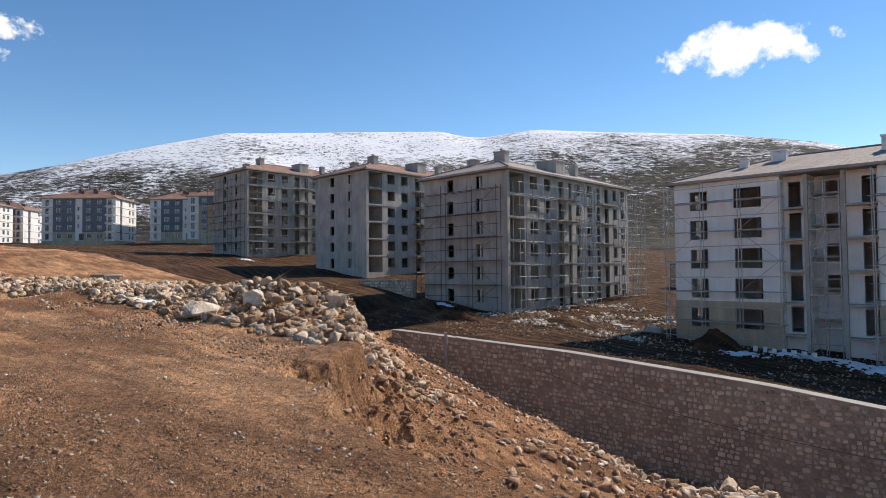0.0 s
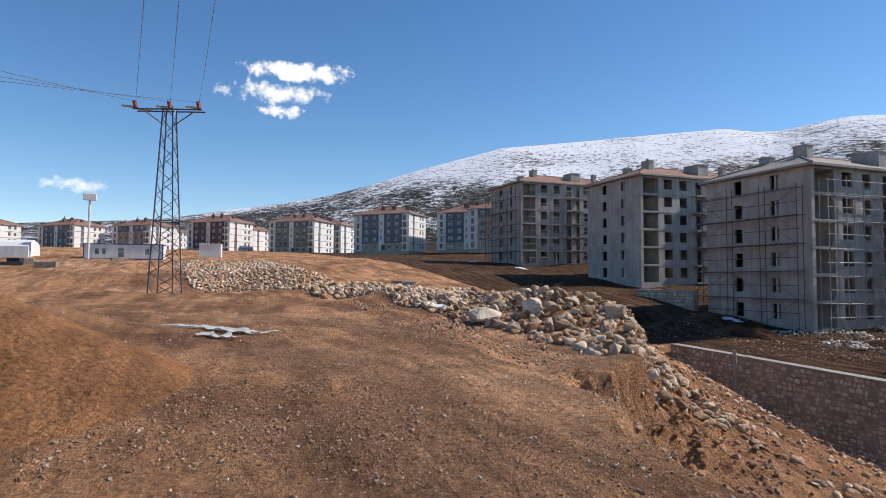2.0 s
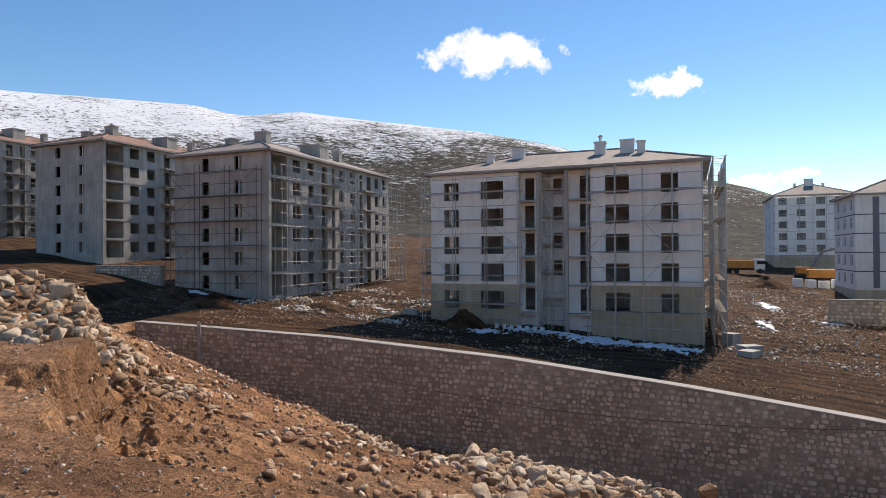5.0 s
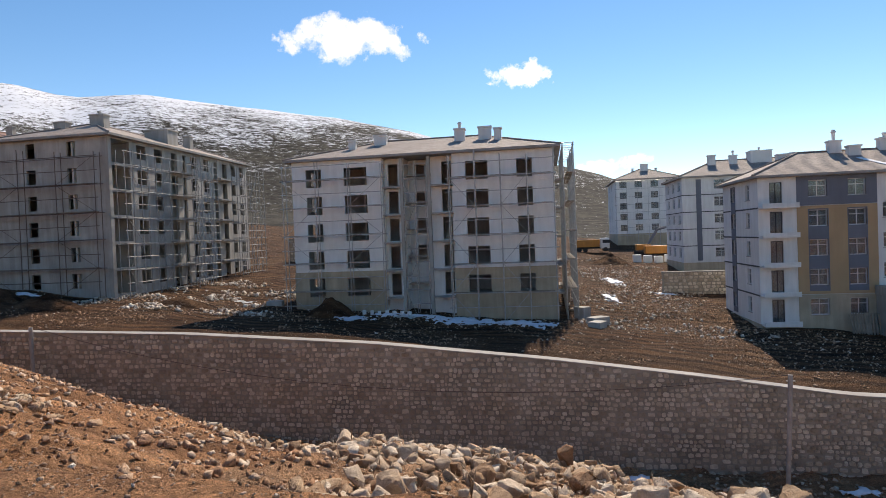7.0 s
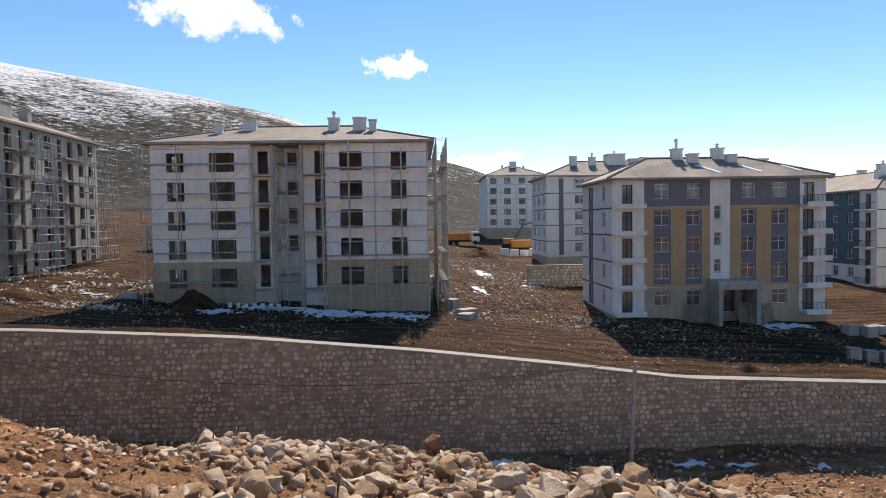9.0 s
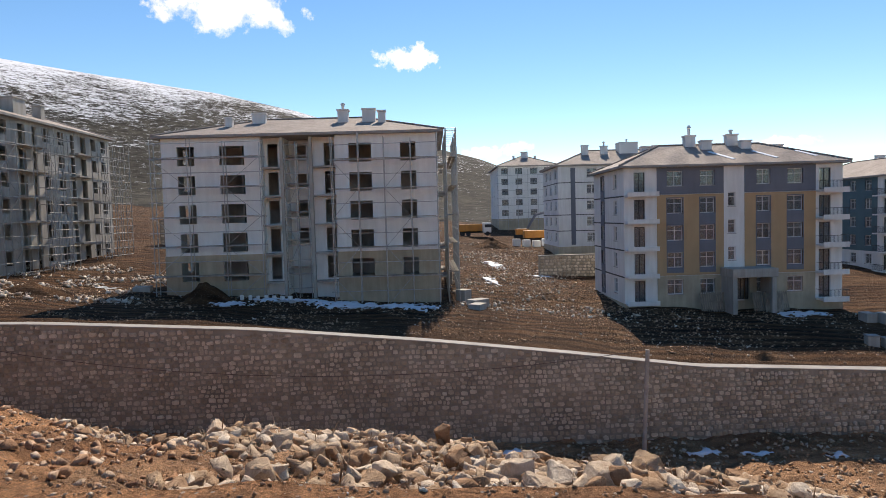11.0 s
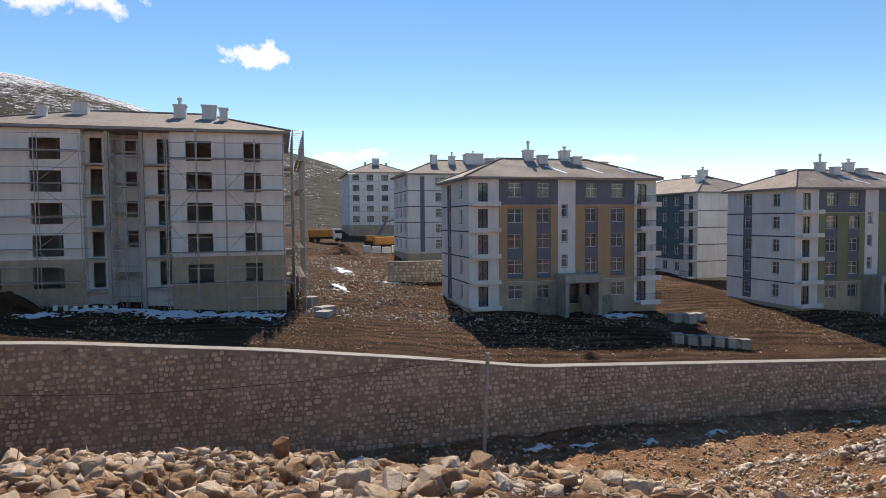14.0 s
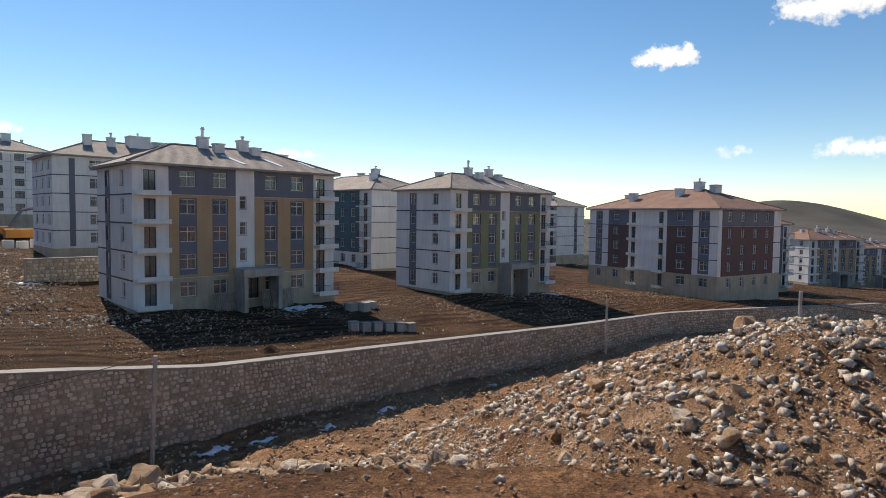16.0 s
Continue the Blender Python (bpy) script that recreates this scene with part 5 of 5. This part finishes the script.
build_tarp(-19.8, 0.2, 4.6, 1.3, 35, "crumpled off-white tarpaulin lying on the soil", M["sheet"])
build_tarp(-16.3, 0.2, 1.3, 0.5, 40, "torn scrap of pale sheeting on the soil", M["sheet"])


# ---------------------------------------------------------------- things on the site
def snow_patch(x, y, w, d, rz=0, seed=0, lift=0.03):
    """A thin ragged sheet of old snow, holed and uneven."""
    bm = bmesh.new()
    nx, ny = max(14, int(w * 7)), max(9, int(d * 7))
    grid = {}
    m = pose(x, y, 0, 0, 0, rz)
    for i in range(nx + 1):
        for j in range(ny + 1):
            a, b = 2 * i / nx - 1, 2 * j / ny - 1
            f = 1.0 - (a * a + b * b) ** 0.9 + 1.3 * fbm(a * w + seed * 7.3, b * d, 0.8, 4)
            if f > 0.12:
                q = m @ Vector((a * w * 0.6, b * d * 0.6, 0))
                grid[i, j] = bm.verts.new((q.x, q.y, ground(q.x, q.y) + lift + 0.16 * min(1, f - 0.12)))
    for i in range(nx):
        for j in range(ny):
            k = [(i, j), (i + 1, j), (i + 1, j + 1), (i, j + 1)]
            if all(c in grid for c in k):
                bm.faces.new([grid[c] for c in k])
    bmesh.ops.delete(bm, geom=[v for v in bm.verts if not v.link_faces], context="VERTS")
    bmesh.ops.solidify(bm, geom=list(bm.faces), thickness=0.05)
    return tagged(obj("snow_patch", bm, M["snow"], smooth=True), "leftover patch of grey-white snow in the shade", "snow", "snow patches")


for i, (x, y, w, d, rz) in enumerate((
        (-17.8, 55.0, 3.4, 2.8, 20), (-15.0, 57.4, 3.4, 1.8, 0), (-11.5, 57.4, 3.6, 1.8, 0), (-7.5, 56.3, 7.0, 4.2, -4), (-3.0, 55.9, 6.5, 3.6, -8), (-0.2, 55.8, 3.0, 1.6, 0),
        (36.8, 59.4, 4.6, 2.6, 0), (79.5, 57.0, 4.5, 1.6, 0), (-52.5, 55.0, 2.4, 1.6, 0), (-72.0, 61.0, 5.5, 2.0, 10), (-68.0, 59.0, 3.0, 1.2, 0), (-106, 57.5, 3.5, 1.6, 0), (-128, 57.0, 3.0, 2.0, 0),
        (14.6, 82.0, 3.4, 1.2, -25), (7.5, 76.0, 1.8, 5.0, 10), (9.5, 92.0, 2.2, 8.0, 10), (17.0, 38.0, 2.4, 1.0, 0), (20.5, 37.6, 2.0, 0.9, 0), (25.0, 36.8, 1.6, 0.7, 0), (31.0, 37.5, 1.5, 0.8, 0), (-26.6, 9.6, 3.0, 1.0, 20), (-36, 10.2, 3.0, 1.0, 0), (-4.0, 38.4, 2.0, 0.8, 0), (5.0, 38.2, 2.2, 0.8, 0), (44, 37.8, 1.4, 0.7, 0))):
    snow_patch(x, y, w, d, rz, i)


def heap(x, y, w, d, h, label, seed, material="mud", n=28, m=9, rough=0.25):
    bm = bmesh.new()
    rings = []
    for j in range(m + 1):
        t = j / m
        ring = []
        for i in range(n):
            a = 2 * math.pi * i / n
            px, py = x + math.cos(a) * t * w / 2, y + math.sin(a) * t * d / 2
            ring.append(bm.verts.new((px, py, ground(px, py) - 0.12 * t + h * (1 - t) ** 0.9 * (1 - t * 0.2) + rough * h * fbm(px + seed, py, 0.9, 4) * (1 - t * 0.7))))
        rings.append(ring)
    for a, b in zip(rings, rings[1:]):
        for i in range(n):
            k = (i + 1) % n
            bm.faces.new((a[i], b[i], b[k], a[k]))
    return tagged(obj("spoil_heap", bm, M[material], smooth=True), label, "earth heap", "spoil heaps")


heap(-10.8, -4.3, 10.0, 8.6, 1.9, "large heap of loose orange soil on the plateau", 9, "dry_soil", 90, 40, 0.035)
heap(-20.6, 56.6, 5.2, 3.4, 2.0, "dark earth heap with snow on its flank", 1)
heap(-47.0, 51.5, 8.5, 3.6, 1.5, "dark earth heap before the scaffolded concrete block", 2)
heap(-54.0, 53.0, 5.0, 3.0, 1.2, "dark earth heap beside the concrete block", 3)
heap(24.2, 43.6, 2.6, 1.4, 0.7, "low mound of soil behind the wall", 4)
heap(-36.0, 56.5, 9.0, 3.4, 0.9, "heap of earth mixed with pale rubble", 5)
heap(12.0, 118.0, 9.0, 6.0, 1.8, "earth heap on the dirt road", 6)


def box_thing(name, label, cat, x, y, z, w, d, h, rz, material, group="", bev=0.03):
    bm = bmesh.new()
    box(bm, -w / 2, w / 2, -d / 2, d / 2, -0.12, h, bev)
    ob = obj(name, bm, material)
    ob.matrix_world = pose(x, y, z, 0, 0, rz)
    return tagged(ob, label, cat, group)


for i in range(6):
    x, y = 35.0 + i * 1.17, 47.6 - i * 0.30
    T = thing("concrete_block", "square hollow concrete manhole block standing in a row", "concrete block", x, y, ground(x, y), -16, "row of concrete blocks")
    bm = bmesh.new()
    box(bm, -0.42, 0.42, -0.42, 0.42, -0.1, 0.72, 0.03)
    part("body", bm, M["concrete"], T)
    bm = bmesh.new()
    box(bm, -0.46, 0.46, -0.46, 0.46, 0.723, 0.85, 0.02)
    part("cover", bm, M["coping"], T)
for i, (x, y, w, h) in enumerate(((40.4, 55.6, 1.0, 0.8), (41.6, 55.0, 1.1, 0.9), (43.4, 56.0, 0.9, 0.7), (4.6, 58.4, 1.8, 0.7), (3.4, 62.0, 1.1, 1.2), (4.4, 56.6, 1.5, 0.5))):
    box_thing("concrete_chamber", "grey precast concrete chamber lying by the building", "concrete block", x, y, ground(x, y), w, 1.2, h, 12 * i, M["concrete"], "precast chambers")
box_thing("board_stack", "pale stack of insulation boards on the mud", "building material", -28.0, 60.2, ground(-28, 60.2), 1.6, 1.0, 0.5, 10, M["concrete"])
build_tarp(-13.0, 56.6, 2.8, 1.6, 10, "pale tarpaulin thrown over building material", M["sheet"])
build_tarp(-32.5, 62.5, 2.6, 1.2, -20, "white sheeting dropped on the mud", M["sheet"])
for i in range(7):
    x = -17.6 + i * 0.75
    box_thing("bucket", "white plastic bucket standing beside the snow", "bucket", x, 57.6 + 0.1 * (i % 2), ground(x, 57.6), 0.32, 0.32, 0.4, 10 * i, M["white"], "buckets")


def pallet(x, y, z, rz, tilt):
    T = thing("wooden_pallet", "weathered wooden pallet leaning by the entrance", "pallet", x, y, z, rz, "leaning pallets")
    for i in range(7):
        bm = bmesh.new()
        box(bm, -0.85 + i * 0.25, -0.85 + i * 0.25 + 0.16, -0.03, 0.0, 0.0, 2.0)
        ob = part("slat", bm, M["plank"], T)
        ob.matrix_local = pose(0, 0, 0, tilt, 0, 0)
    for zz in (0.15, 0.95, 1.75):
        bm = bmesh.new()
        box(bm, -0.85, 0.83, 0.003, 0.09, zz, zz + 0.12)
        ob = part("bearer", bm, M["plank"], T)
        ob.matrix_local = pose(0, 0, 0, tilt, 0, 0)


for x, y, rz in ((28.6, 62.0, 8), (29.9, 62.0, -6), (33.6, 61.2, 10), (34.6, 60.6, -12), (36.0, 61.6, 14)):
    pallet(x, y, ground(x, y) + 0.05, rz, -14)


def pole(x, y, z0, z1, label, lean=0.0):
    T = thing("service_pole", label, "pole", x, y, z0, 0, "service poles")
    rod("shaft", (0, 0, -0.4), (lean, 0, z1 - z0), 0.14, M["coping_pole"], T, 8)
    rod("bracket", (lean - 0.25, 0, z1 - z0 - 0.35), (lean + 0.25, 0, z1 - z0 - 0.35), 0.035, M["steel"], T)
    return Vector((x + lean, y, z1))


M["coping_pole"] = plain("weathered_pole", (0.40, 0.37, 0.34), 0.3, 1.5, 0.8)
tops = [pole(-37.9, 39.8, -8.5, -4.1, "thin service pole before the stone wall"), pole(13.4, 38.0, -13.8, -7.3, "thin service pole before the stone wall", 0.3),
        pole(64.6, 38.3, -14.4, -8.3, "thin service pole before the stone wall"), pole(57.0, 15.8, -8.4, -4.6, "grey service pole on the tipped bench")]


def cable(a, b, sag, r, label):
    W = thing("slack_cable", label, "cable", 0, 0, 0, 0, "site cables")
    last = Vector(a)
    for j in range(1, 13):
        t = j / 12
        nx = Vector(a).lerp(Vector(b), t) - Vector((0, 0, sag * 4 * t * (1 - t)))
        rod("span", last, nx, r, M["rust"], W, 4)
        last = nx


cable(tops[0], tops[1], 2.6, 0.02, "slack twisted cable hanging before the wall")
cable(tops[3], (95.0, -1.0, -6.5), 1.2, 0.06, "thick twisted cable running from the bench pole")
cable(tops[3] - Vector((0, 0, 0.7)), (75.0, -3.0, -8.0), 0.5, 0.05, "thick twisted cable running from the bench pole")


def truck(x, y, z, rz):
    T = thing("dump_truck", "orange-bodied dump truck with a white cab on the dirt road", "truck", x, y, z, rz, "dump trucks")
    bm = bmesh.new()
    box(bm, -3.2, 2.0, -1.2, 1.2, 1.1, 2.7, 0.08)
    part("tipper_body", bm, M["orange"], T)
    bm = bmesh.new()
    box(bm, 2.15, 4.1, -1.2, 1.2, 0.7, 3.0, 0.15)
    part("cab", bm, M["white"], T)
    bm = bmesh.new()
    box(bm, 2.6, 4.13, -1.22, 1.22, 1.9, 2.6)
    part("cab_glass", bm, M["black"], T)
    bm = bmesh.new()
    box(bm, -3.0, 4.0, -0.5, 0.5, 0.7, 1.09)
    part("chassis", bm, M["black"], T)
    for px in (-2.4, -1.1, 3.2):
        for py in (-1.05, 1.05):
            rod("wheel", (px, py - 0.17, 0.5), (px, py + 0.17, 0.5), 0.5, M["black"], T, 14)


truck(9.8, 140, ground(9.8, 140) + 0.1, 0)
truck(23.2, 131, ground(23.2, 131) + 0.1, 0)


def excavator(x, y, z):
    T = thing("excavator", "tracked excavator with its arm folded over the trucks", "excavator", x, y, z, 0)
    bm = bmesh.new()
    box(bm, -1.6, 1.4, -1.2, 1.2, 1.0, 2.3, 0.1)
    part("house", bm, M["orange"], T)
    bm = bmesh.new()
    box(bm, -1.9, 1.9, -1.3, -0.7, 0, 0.9, 0.25)
    part("track", bm, M["black"], T)
    bm = bmesh.new()
    box(bm, -1.9, 1.9, 0.7, 1.3, 0, 0.9, 0.25)
    part("track", bm, M["black"], T)
    for a, b, r in (((0.8, 0, 1.8), (3.0, 0, 5.4), 0.3), ((3.0, 0, 5.4), (5.2, 0, 5.9), 0.26), ((5.2, 0, 5.9), (6.6, 0, 3.2), 0.2)):
        rod("boom", a, b, r, M["slate"], T, 6)
    bm = bmesh.new()
    box(bm, 6.1, 7.1, -0.6, 0.6, 2.2, 3.2, 0.15)
    part("bucket", bm, M["slate"], T)


excavator(21.0, 139, ground(21, 139))
for i in range(5):
    x = 17.5 + i * 2.0
    box_thing("wrapped_pallet", "wrapped pallet of white building blocks", "building material", x, 124, ground(x, 124), 1.5, 1.2, 1.5 - 0.12 * (i % 3), 5 * i, M["board"], "wrapped pallets", 0.08)


def low_wall(x0, y0, x1, y1, z0, h, label):
    L = math.hypot(x1 - x0, y1 - y0)
    T = thing("stone_wall", label, "stone wall", x0, y0, z0, math.degrees(math.atan2(y1 - y0, x1 - x0)), "low stone walls")
    bm = bmesh.new()
    box(bm, 0, L, 0, 0.6, -1.5, h)
    part("core", bm, M["mortar"], T)
    bm = bmesh.new()
    box(bm, -0.05, L + 0.05, -0.1, 0.65, h + 0.003, h + 0.14, 0.02)
    part("coping", bm, M["coping"], T)
    V, F, base = [], [], 0
    z = -0.6
    while z < h - 0.2:
        x = 0.1
        hh = 0.42
        while x < L - 0.6:
            w = rng.uniform(0.4, 0.75)
            v, f = LOW_SHAPES[int(rng.integers(8))]
            q = v * (w * 0.96, 1, hh * 0.96) + (x + w / 2, 0, z + hh / 2)
            V.append(q)
            F += [tuple(i + base for i in face) for face in f]
            base += len(q)
            x += w
        z += hh
    ob = raw("stonework", np.concatenate(V).tolist(), F, M["masonry"], T)
    ob["kind"] = "stuff"


LOW_SHAPES = [stone_shape(700 + i) for i in range(8)]
low_wall(15.0, 84.0, 40.0, 84.0, -7.6, 3.2, "low rubble-stone terrace wall behind the dirt road")
low_wall(-70.5, 56.2, -59.5, 56.2, -1.2, 1.3, "low stone wall beside the raw concrete block")
low_wall(-43.5, 100.0, -22.0, 100.0, -3.4, 5.4, "rubble-stone terrace wall behind the buildings")
low_wall(2.6, 72.0, 2.7, 84.0, -7.0, 2.0, "short stone wall beside the boarded block")

lay_stones()


# ---------------------------------------------------------------- clouds, far beyond everything
def cloud(az, el, w, h, seed, dens=0.5):
    """A fair-weather cloud, kilometres off, as a soft procedural sheet."""
    R = 3900
    c = Vector((-math.sin(radians(az)) * math.cos(radians(el)), math.cos(radians(az)) * math.cos(radians(el)), math.sin(radians(el)))) * R
    m, n, l, b = mat("cloud_vapour", 1.0)
    tc = n.new("ShaderNodeTexCoord").outputs["Generated"]
    mp = n.new("ShaderNodeMapping")
    mp.inputs["Location"].default_value = (-1, -1, 0)
    mp.inputs["Scale"].default_value = (2, 2, 0)
    l.new(tc, mp.inputs[0])
    ln = n.new("ShaderNodeVectorMath")
    ln.operation = "LENGTH"
    l.new(mp.outputs[0], ln.inputs[0])
    off = n.new("ShaderNodeMapping")
    off.inputs["Location"].default_value = (seed * 3.7, seed * 1.3, 0)
    off.inputs["Scale"].default_value = (w / h * 1.4, 1.4, 1)
    l.new(tc, off.inputs[0])
    nn = nz(n, l, 1.6, 8, off.outputs[0], 0.62)
    q = n.new("ShaderNodeMath")
    q.operation = "MULTIPLY_ADD"
    l.new(ln.outputs["Value"], q.inputs[0])
    q.inputs[1].default_value = -0.55
    l.new(nn, q.inputs[2])
    a = ramp(n, l, q.outputs[0], [(0.16, (0, 0, 0)), (0.16 + 0.14 / dens, (1, 1, 1))])
    em = n.new("ShaderNodeEmission")
    l.new(ramp(n, l, nn, [(0.35, (0.80, 0.86, 0.94)), (0.55, (1, 1, 1))]), em.inputs[0])
    em.inputs[1].default_value = 1.0
    tr = n.new("ShaderNodeBsdfTransparent")
    mx = n.new("ShaderNodeMixShader")
    l.new(a, mx.inputs[0])
    l.new(tr.outputs[0], mx.inputs[1])
    l.new(em.outputs[0], mx.inputs[2])
    l.new(mx.outputs[0], n["Material Output"].inputs[0])
    W, H = R * 2 * math.tan(radians(w / 2)), R * 2 * math.tan(radians(h / 2))
    ob = raw("cloud", [(-W / 2, -H / 2, 0), (W / 2, -H / 2, 0), (W / 2, H / 2, 0), (-W / 2, H / 2, 0)], [(0, 1, 2, 3)], m)
    ob.matrix_world = look(c, (0, 0, 0))
    return tagged(ob, "small bright fair-weather cloud in the blue sky", "cloud", "clouds", "structure")


for i, (az, el, w, h, dens) in enumerate(((17.9, 17.9, 17, 6.2, 0.8), (1.8, 14.4, 10, 3.4, 0.8), (82.3, 18.4, 15, 2.9, 0.7), (84.0, 16.5, 13, 3.0, 0.6), (83.6, 14.9, 7, 1.8, 0.5), (-63.4, 13.7, 9, 3.2, 0.8), (-76, 16.4, 14, 4.5, 0.7), (-78, 5.6, 11, 2.6, 0.4), (-29.5, 5.2, 10, 1.8, 0.4), (-69.0, 5.6, 5, 1.8, 0.3), (100, 7.5, 8, 1.8, 0.3), (-5, 5.8, 9, 2.0, 0.5), (-8, 6.2, 6, 1.6, 0.4))):
    cloud(az, el, w, h, i + 1, dens)
